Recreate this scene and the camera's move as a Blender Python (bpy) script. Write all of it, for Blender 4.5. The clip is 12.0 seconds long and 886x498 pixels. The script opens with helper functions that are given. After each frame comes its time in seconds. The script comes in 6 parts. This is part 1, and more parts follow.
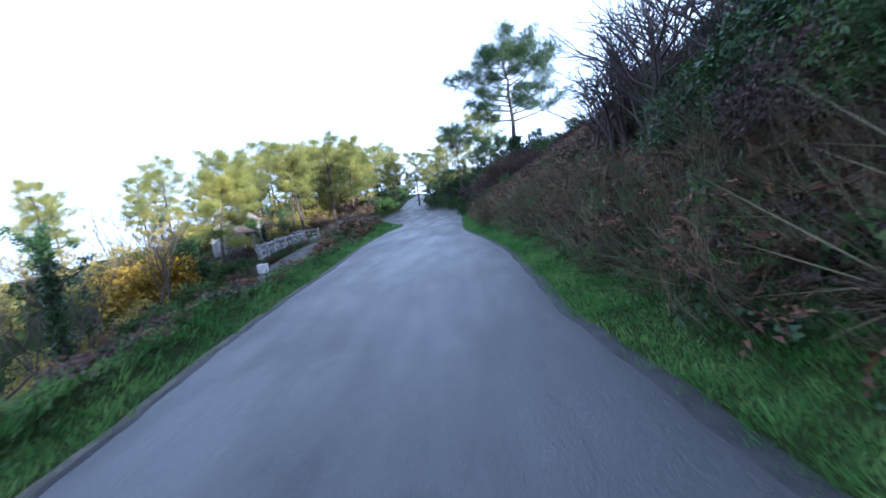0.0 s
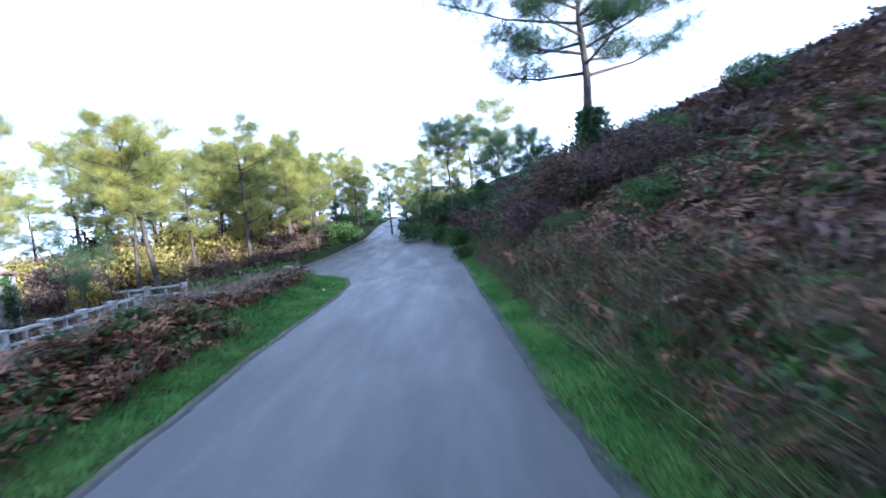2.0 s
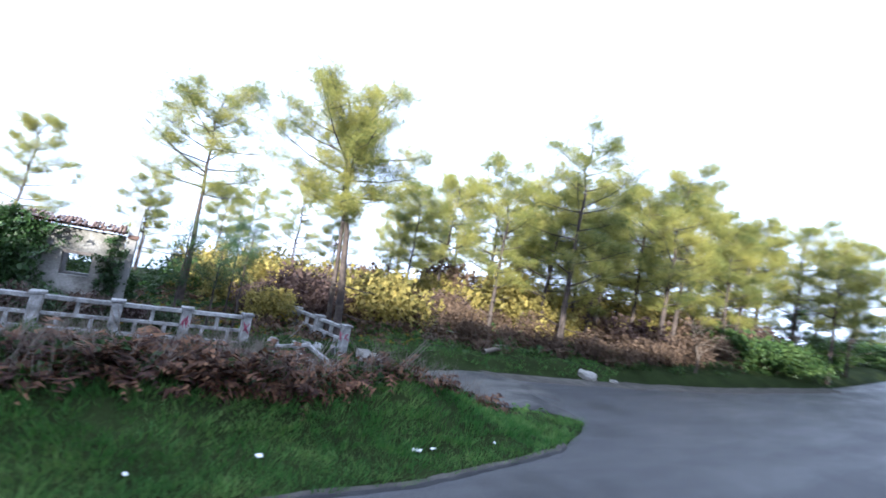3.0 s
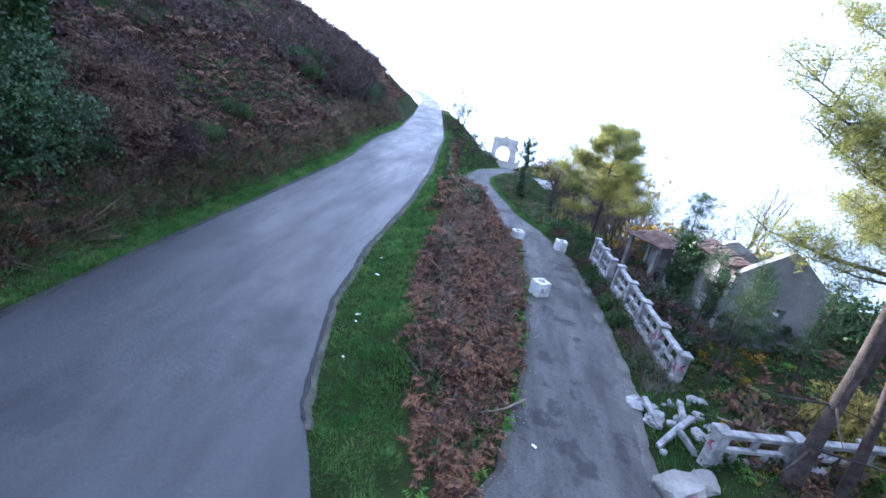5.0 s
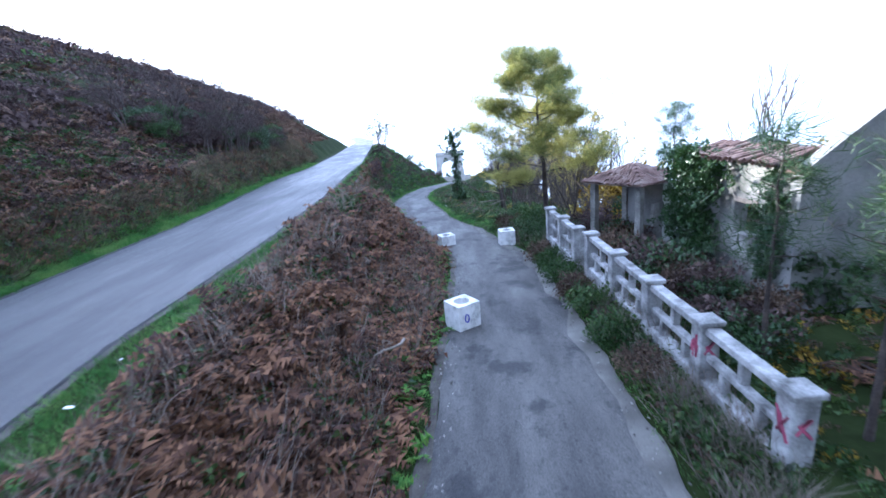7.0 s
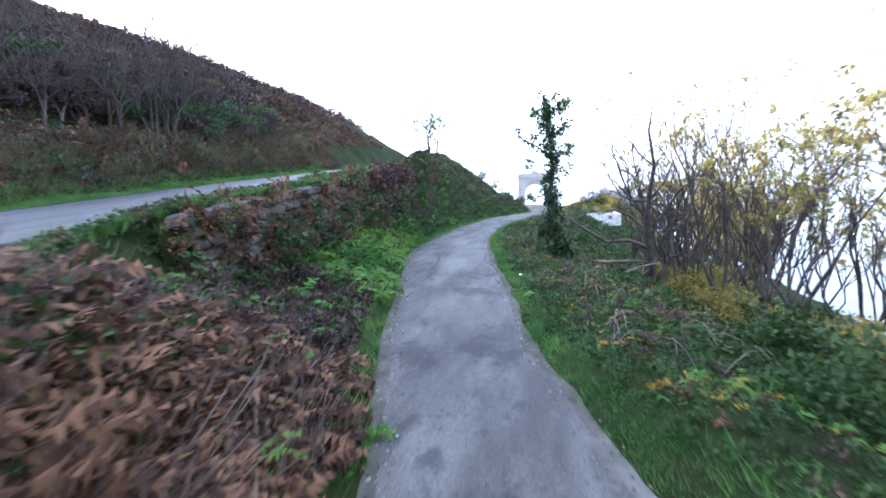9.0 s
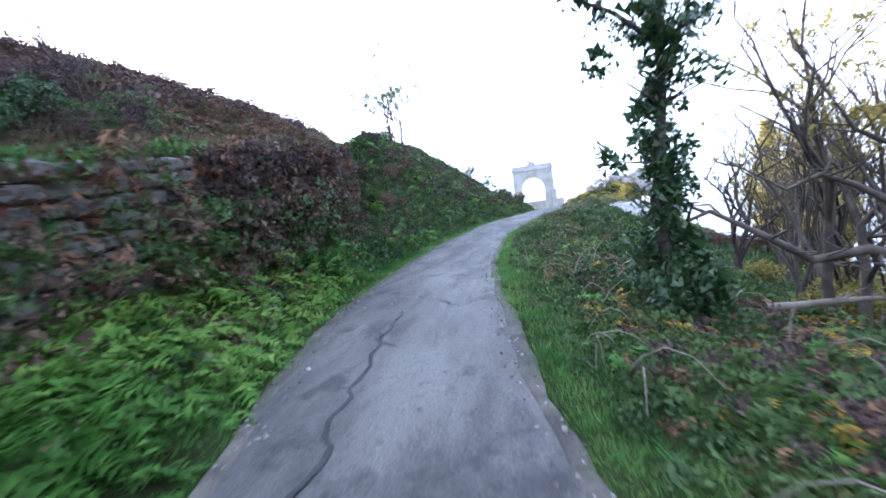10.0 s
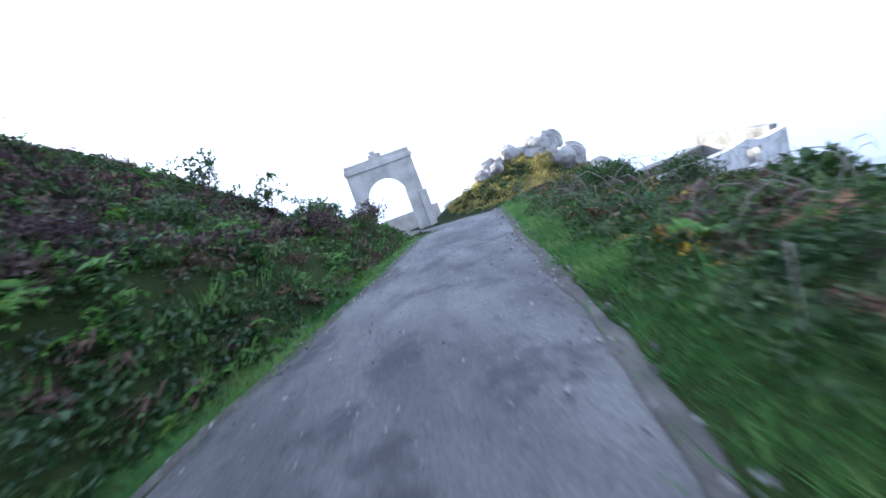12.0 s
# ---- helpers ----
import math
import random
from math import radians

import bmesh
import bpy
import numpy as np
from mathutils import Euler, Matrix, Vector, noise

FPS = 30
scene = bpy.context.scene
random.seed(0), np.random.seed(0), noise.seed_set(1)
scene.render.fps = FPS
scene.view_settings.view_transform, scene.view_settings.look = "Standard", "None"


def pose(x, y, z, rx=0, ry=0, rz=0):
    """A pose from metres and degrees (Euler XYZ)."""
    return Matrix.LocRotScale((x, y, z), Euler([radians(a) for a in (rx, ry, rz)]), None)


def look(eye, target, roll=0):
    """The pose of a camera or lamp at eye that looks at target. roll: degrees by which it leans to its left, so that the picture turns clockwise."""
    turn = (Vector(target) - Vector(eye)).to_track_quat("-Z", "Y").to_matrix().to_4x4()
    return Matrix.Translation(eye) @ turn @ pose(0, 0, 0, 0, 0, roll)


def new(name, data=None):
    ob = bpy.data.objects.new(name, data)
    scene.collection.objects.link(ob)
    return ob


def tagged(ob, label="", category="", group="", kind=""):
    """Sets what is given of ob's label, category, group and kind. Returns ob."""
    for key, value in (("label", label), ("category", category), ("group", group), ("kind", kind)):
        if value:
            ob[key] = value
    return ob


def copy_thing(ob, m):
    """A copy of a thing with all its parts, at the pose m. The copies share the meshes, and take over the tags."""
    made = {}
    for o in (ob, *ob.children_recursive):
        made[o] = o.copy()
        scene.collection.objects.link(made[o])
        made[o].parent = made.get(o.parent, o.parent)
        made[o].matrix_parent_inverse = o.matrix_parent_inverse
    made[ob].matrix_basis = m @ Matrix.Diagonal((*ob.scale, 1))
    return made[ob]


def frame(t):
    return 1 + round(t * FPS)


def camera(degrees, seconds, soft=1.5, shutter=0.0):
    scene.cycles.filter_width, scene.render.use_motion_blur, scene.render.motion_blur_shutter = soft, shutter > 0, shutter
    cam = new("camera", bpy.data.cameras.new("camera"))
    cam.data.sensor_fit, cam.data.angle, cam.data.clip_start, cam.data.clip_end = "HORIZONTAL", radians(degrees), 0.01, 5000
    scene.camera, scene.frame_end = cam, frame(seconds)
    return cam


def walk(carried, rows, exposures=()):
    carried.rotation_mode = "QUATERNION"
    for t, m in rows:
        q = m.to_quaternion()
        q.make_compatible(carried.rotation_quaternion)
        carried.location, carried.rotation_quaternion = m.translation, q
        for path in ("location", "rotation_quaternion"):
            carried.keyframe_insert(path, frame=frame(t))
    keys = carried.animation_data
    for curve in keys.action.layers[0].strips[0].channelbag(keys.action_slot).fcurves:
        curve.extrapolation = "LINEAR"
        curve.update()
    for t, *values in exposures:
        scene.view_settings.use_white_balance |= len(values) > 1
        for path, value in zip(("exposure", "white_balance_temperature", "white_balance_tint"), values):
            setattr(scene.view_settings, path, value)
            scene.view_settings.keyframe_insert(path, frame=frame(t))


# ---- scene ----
cam = camera(90.0, 12.0, 1.6, 0.16)
PATH = [
    (0, (3.51, -20.44, 2.45), (3.04, -10.52, 1.24), -7.2),
    (0.5, (3.08, -16.15, 2.43), (3.55, -6.24, 1.20), -11.3),
    (1, (2.72, -10.34, 2.33), (3.18, -0.42, 1.15), -12.3),
    (1.5, (2.22, -4.14, 2.43), (2.75, 5.80, 1.51), -10.8),
    (2, (2.29, 2.09, 2.92), (2.41, 12.06, 2.16), -5.5),
    (2.5, (3.22, 12.01, 2.92), (-0.84, 21.13, 3.48), 1.6),
    (2.7, (3.20, 15.93, 2.79), (-2.90, 23.82, 3.52), 6.2),
    (3, (2.88, 20.29, 2.70), (-5.46, 25.77, 3.44), 11.0),
    (3.1, (2.80, 21.55, 2.68), (-6.10, 26.05, 3.41), 11.4),
    (3.2, (2.67, 22.76, 2.68), (-6.82, 25.84, 3.31), 11.7),
    (3.3, (2.46, 24.10, 2.77), (-7.45, 25.39, 3.08), 12.0),
    (3.4, (2.18, 25.50, 2.90), (-7.81, 24.96, 2.92), 12.3),
    (3.5, (1.83, 26.84, 3.05), (-7.89, 24.49, 2.75), 12.6),
    (3.6, (1.38, 27.95, 3.20), (-7.72, 23.86, 2.54), 12.6),
    (3.7, (0.80, 28.96, 3.34), (-7.39, 23.31, 2.31), 12.6),
    (5.3, (-6.72, 35.08, 6.46), (-5.72, 25.73, 3.05), 10.5),
    (5.5, (-7.27, 34.78, 6.07), (-6.06, 25.40, 2.80), 9.3),
    (6, (-8.05, 33.15, 5.03), (-7.30, 23.63, 2.05), 1.6),
    (6.5, (-8.56, 30.82, 4.25), (-7.95, 21.24, 1.45), -1.9),
    (7, (-8.86, 27.50, 3.54), (-8.49, 17.89, 0.81), -5.7),
    (7.5, (-9.10, 23.57, 2.94), (-8.54, 13.94, 0.33), -4.4),
    (7.7, (-9.07, 22.00, 2.83), (-8.42, 12.35, 0.27), -3.7),
    (9.3, (-8.38, 5.24, 0.72), (-6.08, -4.29, -1.23), -3.6),
    (9.5, (-8.12, 3.35, 0.48), (-5.85, -6.20, -1.43), -4.7),
    (10, (-7.43, -1.49, -0.13), (-5.43, -11.11, -2.00), -9.0),
    (10.5, (-6.76, -7.03, -0.92), (-5.77, -16.80, -2.81), -13.9),
    (11, (-6.59, -13.40, -1.56), (-6.78, -23.17, -3.68), -18.6),
    (11.5, (-6.83, -20.80, -2.30), (-7.75, -30.49, -4.60), -20.5),
    (12, (-7.12, -27.81, -2.92), (-8.18, -37.52, -5.08), -19.6),
]
walk(cam, [(t, look(eye, target, roll)) for t, eye, target, roll in PATH], [(0.0, 1.95, 4650, 12), (0.8, 2.2, 4600, 12), (2.2, 2.35, 4650, 12), (2.7, 2.3, 4800, 12), (3.3, 1.95, 5300, 12), (3.7, 1.45, 5500, 12), (5.3, 2.55, 4650, 16), (7.7, 2.6, 4750, 14), (9.3, 2.85, 5100, 14), (10.6, 2.85, 5100, 16), (12.0, 2.3, 5000, 14)])

# ---- light ----
SUN_TURN, SUN_HEIGHT = radians(48), radians(13.1)  # from due south towards the east; above the horizon
world = bpy.data.worlds.new("sky")
scene.world = world
world.use_nodes = True
wn = world.node_tree
wn.nodes.clear()
sky = wn.nodes.new("ShaderNodeTexSky")
sky.sky_type, sky.sun_disc = "NISHITA", False
sky.sun_elevation, sky.sun_rotation = SUN_HEIGHT, math.pi - SUN_TURN
sky.air_density, sky.dust_density, sky.ozone_density = 1.0, 3.0, 1.0
back = wn.nodes.new("ShaderNodeBackground")
back.inputs["Strength"].default_value = 0.06
veil = wn.nodes.new("ShaderNodeMixRGB")  # a bright veil of thin high cloud over the clear sky
veil.inputs[0].default_value, veil.inputs[2].default_value = 0.8, (9.5, 9.8, 10.6, 1)
wout = wn.nodes.new("ShaderNodeOutputWorld")
wn.links.new(sky.outputs[0], veil.inputs[1])
wn.links.new(veil.outputs[0], back.inputs["Color"])
wn.links.new(back.outputs[0], wout.inputs["Surface"])
sun = new("sun", bpy.data.lights.new("sun", "SUN"))
sun.data.energy, sun.data.angle, sun.data.color = 5.0, radians(0.6), (1.0, 0.83, 0.58)
to_sun = Vector((math.sin(SUN_TURN) * math.cos(SUN_HEIGHT), -math.cos(SUN_TURN) * math.cos(SUN_HEIGHT), math.sin(SUN_HEIGHT)))
sun.matrix_world = look(to_sun * 60, (0, 0, 0))

rng = np.random.default_rng(7)


# ---- materials ----
def material(name, colors, rough=0.85, scale=3.0, fine=40.0, bump=0.3, bump_scale=None, metal=0.0, spread=0.0, translucent=0.0, spec=0.18, stretch=None):
    """Colours mixed by a coarse noise, grain by a fine one; spread: variation from piece to piece."""
    m = bpy.data.materials.new(name)
    m.use_nodes = True
    nt = m.node_tree
    nd, ln = nt.nodes, nt.links
    bsdf = nd["Principled BSDF"]
    geo = nd.new("ShaderNodeNewGeometry")
    n1, n2 = nd.new("ShaderNodeTexNoise"), nd.new("ShaderNodeTexNoise")
    n1.inputs["Scale"].default_value, n1.inputs["Detail"].default_value = scale, 6
    n2.inputs["Scale"].default_value, n2.inputs["Detail"].default_value = fine, 4
    if stretch:
        along = nd.new("ShaderNodeVectorMath")
        along.operation = "MULTIPLY"
        along.inputs[1].default_value = stretch
        ln.new(geo.outputs["Position"], along.inputs[0])
        ln.new(along.outputs[0], n1.inputs["Vector"])
    else:
        ln.new(geo.outputs["Position"], n1.inputs["Vector"])
    ln.new(geo.outputs["Position"], n2.inputs["Vector"])
    add = nd.new("ShaderNodeMath")
    add.operation = "MULTIPLY_ADD"
    add.inputs[1].default_value = 0.35
    ln.new(n2.outputs[0], add.inputs[0])
    ln.new(n1.outputs[0], add.inputs[2])
    source = add.outputs[0]
    if spread:
        rnd = nd.new("ShaderNodeMath")
        rnd.operation = "MULTIPLY_ADD"
        rnd.inputs[1].default_value = spread
        ln.new(geo.outputs["Random Per Island"], rnd.inputs[0])
        ln.new(source, rnd.inputs[2])
        off = nd.new("ShaderNodeMath")
        off.operation = "SUBTRACT"
        off.inputs[1].default_value = spread / 2
        ln.new(rnd.outputs[0], off.inputs[0])
        source = off.outputs[0]
    ramp = nd.new("ShaderNodeValToRGB")
    while len(ramp.color_ramp.elements) < len(colors):
        ramp.color_ramp.elements.new(0.5)
    for i, (el, c) in enumerate(zip(ramp.color_ramp.elements, colors)):
        el.position = 0.42 + 0.5 * i / max(1, len(colors) - 1)
        el.color = (*c, 1)
    ln.new(source, ramp.inputs[0])
    ln.new(ramp.outputs[0], bsdf.inputs["Base Color"])
    bsdf.inputs["Roughness"].default_value, bsdf.inputs["Metallic"].default_value = rough, metal
    bsdf.inputs["Specular IOR Level"].default_value = spec
    if bump:
        b = nd.new("ShaderNodeBump")
        b.inputs["Strength"].default_value, b.inputs["Distance"].default_value = bump, 0.02
        n3 = nd.new("ShaderNodeTexNoise")
        n3.inputs["Scale"].default_value, n3.inputs["Detail"].default_value = bump_scale or fine, 5
        ln.new(geo.outputs["Position"], n3.inputs["Vector"])
        ln.new(n3.outputs[0], b.inputs["Height"])
        ln.new(b.outputs[0], bsdf.inputs["Normal"])
    if translucent:
        tr = nd.new("ShaderNodeBsdfTranslucent")
        mix = nd.new("ShaderNodeMixShader")
        mix.inputs[0].default_value = translucent
        out = nd["Material Output"]
        ln.new(ramp.outputs[0], tr.inputs["Color"])
        ln.new(bsdf.outputs[0], mix.inputs[1])
        ln.new(tr.outputs[0], mix.inputs[2])
        ln.new(mix.outputs[0], out.inputs["Surface"])
    return m


def road_material(name, dark, mid, pale, streak, rough, spec, grain, patch):
    """Worn asphalt: long wheel-worn streaks, damp or patched blotches, and grains of stone."""
    m = bpy.data.materials.new(name)
    m.use_nodes = True
    nd, ln = m.node_tree.nodes, m.node_tree.links
    bsdf = nd["Principled BSDF"]
    geo = nd.new("ShaderNodeNewGeometry")

    def field(scale, detail, lo, hi, stretch=(1, 1, 1), rough_noise=0.6):
        vm = nd.new("ShaderNodeVectorMath")
        vm.operation = "MULTIPLY"
        vm.inputs[1].default_value = stretch
        ln.new(geo.outputs["Position"], vm.inputs[0])
        t = nd.new("ShaderNodeTexNoise")
        t.inputs["Scale"].default_value, t.inputs["Detail"].default_value, t.inputs["Roughness"].default_value = scale, detail, rough_noise
        ln.new(vm.outputs[0], t.inputs["Vector"])
        r = nd.new("ShaderNodeMapRange")
        r.inputs["From Min"].default_value, r.inputs["From Max"].default_value = lo, hi
        ln.new(t.outputs[0], r.inputs["Value"])
        return r.outputs[0], t.outputs[0]

    def mix(a, b, fac, kind="MIX"):
        x = nd.new("ShaderNodeMixRGB")
        x.blend_type = kind
        for k, v in ((1, a), (2, b)):
            if isinstance(v, tuple):
                x.inputs[k].default_value = (*v, 1)
            else:
                ln.new(v, x.inputs[k])
        ln.new(fac, x.inputs[0])
        return x.outputs[0]

    worn, _ = field(1.0, 5, 0.38, 0.66, streak)
    blotch, _ = field(patch, 8, 0.54, 0.62, (1, 0.75, 1), 0.65)
    pebble, raw = field(grain, 3, 0.3, 0.72)
    pit, pit_raw = field(grain * 0.22, 6, 0.56, 0.7, (1, 0.6, 1), 0.7)
    colour = mix(mid, pale, worn)
    colour = mix(colour, dark, blotch)
    colour = mix(colour, dark, pit)
    lo = mix((0.5, 0.5, 0.5), (1.5, 1.5, 1.48), pebble)
    mul = nd.new("ShaderNodeMixRGB")
    mul.blend_type = "MULTIPLY"
    mul.inputs[0].default_value = 1.0
    ln.new(colour, mul.inputs[1])
    ln.new(lo, mul.inputs[2])
    ln.new(mul.outputs[0], bsdf.inputs["Base Color"])
    rg = nd.new("ShaderNodeMapRange")
    rg.inputs["To Min"].default_value, rg.inputs["To Max"].default_value = rough + 0.14, rough - 0.06
    ln.new(worn, rg.inputs["Value"])
    ln.new(rg.outputs[0], bsdf.inputs["Roughness"])
    bsdf.inputs["Specular IOR Level"].default_value = spec
    b1, b2 = nd.new("ShaderNodeBump"), nd.new("ShaderNodeBump")
    b1.inputs["Strength"].default_value, b1.inputs["Distance"].default_value = 0.6, 0.02
    b2.inputs["Strength"].default_value, b2.inputs["Distance"].default_value = 0.5, 0.03
    ln.new(raw, b1.inputs["Height"])
    ln.new(pit_raw, b2.inputs["Height"])
    ln.new(b1.outputs[0], b2.inputs["Normal"])
    ln.new(b2.outputs[0], bsdf.inputs["Normal"])
    return m


M_SOIL = material("soil", [(0.010, 0.013, 0.005), (0.017, 0.025, 0.008), (0.026, 0.036, 0.012)], rough=0.95, scale=0.8, fine=9, bump=0.9, bump_scale=14, spec=0.04)
M_ASPHALT = road_material("asphalt", (0.017, 0.018, 0.022), (0.028, 0.029, 0.034), (0.044, 0.045, 0.051), (0.8, 0.16, 1), 0.45, 0.6, 70.0, 0.35)
M_LANE = road_material("worn_asphalt", (0.021, 0.021, 0.023), (0.042, 0.041, 0.041), (0.086, 0.083, 0.078), (1.3, 0.3, 1), 0.68, 0.45, 42.0, 1.1)
M_TAR = material("tar", [(0.018, 0.018, 0.02), (0.03, 0.03, 0.032), (0.045, 0.044, 0.045)], rough=0.7, scale=3, fine=60, bump=0.7, bump_scale=60)
M_WATER = material("water", [(0.10, 0.12, 0.13), (0.14, 0.16, 0.17)], rough=0.08, scale=0.02, fine=0.5, bump=0.04, bump_scale=0.6, spec=0.5)
M_SAND = material("sandy_dirt", [(0.035, 0.032, 0.029), (0.065, 0.06, 0.053), (0.115, 0.107, 0.093)], scale=2.5, fine=35, bump=0.9)
M_PALEGRIT = material("pale_grit", [(0.065, 0.063, 0.058), (0.105, 0.101, 0.093), (0.16, 0.154, 0.142)], scale=1.8, fine=45, bump=0.9)
# needles for pines out of the sun: the shade is in the colour
M_SHADENEEDLE = material("shaded_pine_needles", [(0.018, 0.042, 0.02), (0.036, 0.07, 0.03), (0.07, 0.10, 0.04)], rough=0.55, scale=0.4, fine=3, bump=0, spread=0.4, translucent=0.3)
M_GRIT = material("grit", [(0.05, 0.048, 0.045), (0.13, 0.125, 0.115), (0.26, 0.25, 0.235)], scale=3, fine=30, bump=0.3, spread=0.6)
M_GRASS = material("grass_blades", [(0.04, 0.115, 0.026), (0.08, 0.19, 0.04), (0.18, 0.27, 0.075)], rough=0.6, scale=0.9, fine=5, bump=0, spread=0.4, translucent=0.35)
M_DRY = material("dry_grass", [(0.042, 0.038, 0.02), (0.08, 0.07, 0.038), (0.18, 0.155, 0.092)], rough=0.8, scale=0.6, fine=4, bump=0, spread=0.45, translucent=0.2)
M_FERN = material("dead_bracken", [(0.032, 0.018, 0.014), (0.082, 0.042, 0.026), (0.185, 0.1, 0.054)], rough=0.8, scale=0.8, fine=4, bump=0, spread=0.6, translucent=0.2)
M_HILLFERN = material("hill_bracken", [(0.04, 0.025, 0.02), (0.085, 0.05, 0.034), (0.165, 0.10, 0.06)], rough=0.8, scale=0.35, fine=3, bump=0, spread=0.55, translucent=0.2)
M_BRANCH = material("leafless_branches", [(0.04, 0.032, 0.028), (0.075, 0.062, 0.052), (0.12, 0.10, 0.08)], scale=3, fine=20, bump=0.5)
M_BROWN = material("brown_thicket", [(0.04, 0.028, 0.02), (0.08, 0.055, 0.04), (0.13, 0.09, 0.06)], rough=0.8, scale=0.5, fine=4, bump=0, spread=0.5, translucent=0.15)
M_SCRUB = material("bramble_leaves", [(0.018, 0.04, 0.012), (0.038, 0.072, 0.02), (0.075, 0.115, 0.03)], rough=0.5, scale=0.5, fine=4, bump=0, spread=0.4, translucent=0.25, spec=0.2)
M_HEATHER = material("heather", [(0.03, 0.02, 0.02), (0.06, 0.04, 0.038), (0.105, 0.075, 0.065)], rough=0.8, scale=0.6, fine=5, bump=0, spread=0.5, translucent=0.12)
M_GREENFERN = material("green_fern", [(0.035, 0.095, 0.014), (0.075, 0.17, 0.026), (0.15, 0.23, 0.04)], rough=0.6, scale=0.4, fine=3, bump=0, spread=0.35, translucent=0.35)
# pale golden leaf colours with the low sunlight mixed in
M_OLIVE = material("sunlit_leaves", [(0.10, 0.095, 0.03), (0.22, 0.19, 0.055), (0.38, 0.31, 0.09)], rough=0.6, scale=0.5, fine=3, bump=0, spread=0.4, translucent=0.45)
M_YELLOW = material("autumn_leaves", [(0.10, 0.06, 0.015), (0.24, 0.155, 0.02), (0.38, 0.27, 0.03)], rough=0.6, scale=1.5, fine=5, bump=0, spread=0.5, translucent=0.35)
# needles for sunlit crowns: colour raised and yellowed to carry the sunlight
M_SUNNEEDLE = material("sunlit_pine_needles", [(0.075, 0.10, 0.035), (0.20, 0.215, 0.058), (0.38, 0.345, 0.09)], rough=0.55, scale=0.4, fine=3, bump=0, spread=0.4, translucent=0.5)
M_IVY = material("ivy_leaves", [(0.012, 0.03, 0.01), (0.025, 0.055, 0.016), (0.045, 0.085, 0.025)], rough=0.4, scale=0.8, fine=4, bump=0, spread=0.4, translucent=0.12, spec=0.35)
M_BARK = material("pine_bark", [(0.025, 0.021, 0.02), (0.05, 0.041, 0.037), (0.095, 0.075, 0.065)], scale=5, fine=30, bump=1.0, bump_scale=25)
M_TWIG = material("grey_twigs", [(0.10, 0.085, 0.07), (0.17, 0.145, 0.12), (0.22, 0.19, 0.16)], scale=3, fine=20, bump=0.4)
M_DARKTWIG = material("dark_twigs", [(0.03, 0.024, 0.022), (0.055, 0.043, 0.038), (0.08, 0.065, 0.055)], scale=3, fine=20, bump=0.4)
M_CONCRETE = material("weathered_concrete", [(0.07, 0.07, 0.068), (0.24, 0.24, 0.24), (0.44, 0.44, 0.44)], scale=3.5, fine=30, bump=0.6)
M_WHITE = material("whitewashed_concrete", [(0.24, 0.24, 0.23), (0.54, 0.54, 0.53), (0.68, 0.68, 0.67)], scale=4, fine=26, bump=0.4)
M_PLASTER = material("stained_plaster", [(0.06, 0.058, 0.052), (0.18, 0.175, 0.16), (0.36, 0.35, 0.33)], scale=1.6, fine=18, bump=0.5)
M_GREYWALL = material("grey_render", [(0.10, 0.10, 0.10), (0.19, 0.19, 0.185), (0.26, 0.255, 0.25)], scale=1.2, fine=20, bump=0.4)
M_TILE = material("old_roof_tiles", [(0.065, 0.045, 0.038), (0.14, 0.09, 0.075), (0.22, 0.17, 0.145)], scale=3, fine=20, bump=0.4, spread=0.4)
M_STONE = material("mossy_stone", [(0.010, 0.011, 0.008), (0.024, 0.022, 0.02), (0.085, 0.08, 0.07)], scale=2.6, fine=22, bump=1.0, spread=0.5)
M_GRANITE = material("pale_granite", [(0.11, 0.105, 0.10), (0.22, 0.21, 0.195), (0.34, 0.33, 0.30)], scale=0.8, fine=16, bump=0.8)
M_ARCH = material("arch_render", [(0.26, 0.25, 0.225), (0.40, 0.385, 0.35), (0.52, 0.50, 0.46)], scale=1.0, fine=16, bump=0.4)
M_WOOD = material("grey_wood", [(0.12, 0.10, 0.085), (0.22, 0.19, 0.165), (0.30, 0.27, 0.24)], scale=4, fine=30, bump=0.5)
M_PINK = material("pink_paint", [(0.20, 0.05, 0.09), (0.33, 0.08, 0.13)], scale=5, fine=30, bump=0.2)
M_BLUE = material("blue_paint", [(0.06, 0.06, 0.28), (0.10, 0.10, 0.40)], scale=5, fine=30, bump=0.2)
M_PAPER = material("white_litter", [(0.62, 0.62, 0.62), (0.75, 0.75, 0.75)], scale=6, fine=30, bump=0.1)
M_METAL = material("galvanised_steel", [(0.35, 0.36, 0.37), (0.48, 0.49, 0.50)], rough=0.5, metal=0.7, scale=5, fine=30, bump=0.1)


# ---- mesh helpers ----
def mesh_of(name, verts, faces, mats, index=None, smooth=False):
    """A mesh from arrays; faces are triangles or quads, one width for all."""
    verts, faces = np.asarray(verts, np.float32).reshape(-1, 3), np.asarray(faces, np.int32)
    me = bpy.data.meshes.new(name)
    n, k = faces.shape
    me.vertices.add(len(verts))
    me.vertices.foreach_set("co", verts.ravel())
    me.loops.add(n * k)
    me.loops.foreach_set("vertex_index", faces.ravel())
    me.polygons.add(n)
    me.polygons.foreach_set("loop_start", np.arange(0, n * k, k, dtype=np.int32))
    for m in mats if isinstance(mats, (list, tuple)) else [mats]:
        me.materials.append(m)
    if index is not None:
        me.polygons.foreach_set("material_index", np.asarray(index, np.int32))
    me.polygons.foreach_set("use_smooth", np.full(n, smooth, bool))
    me.update(calc_edges=True)
    return me


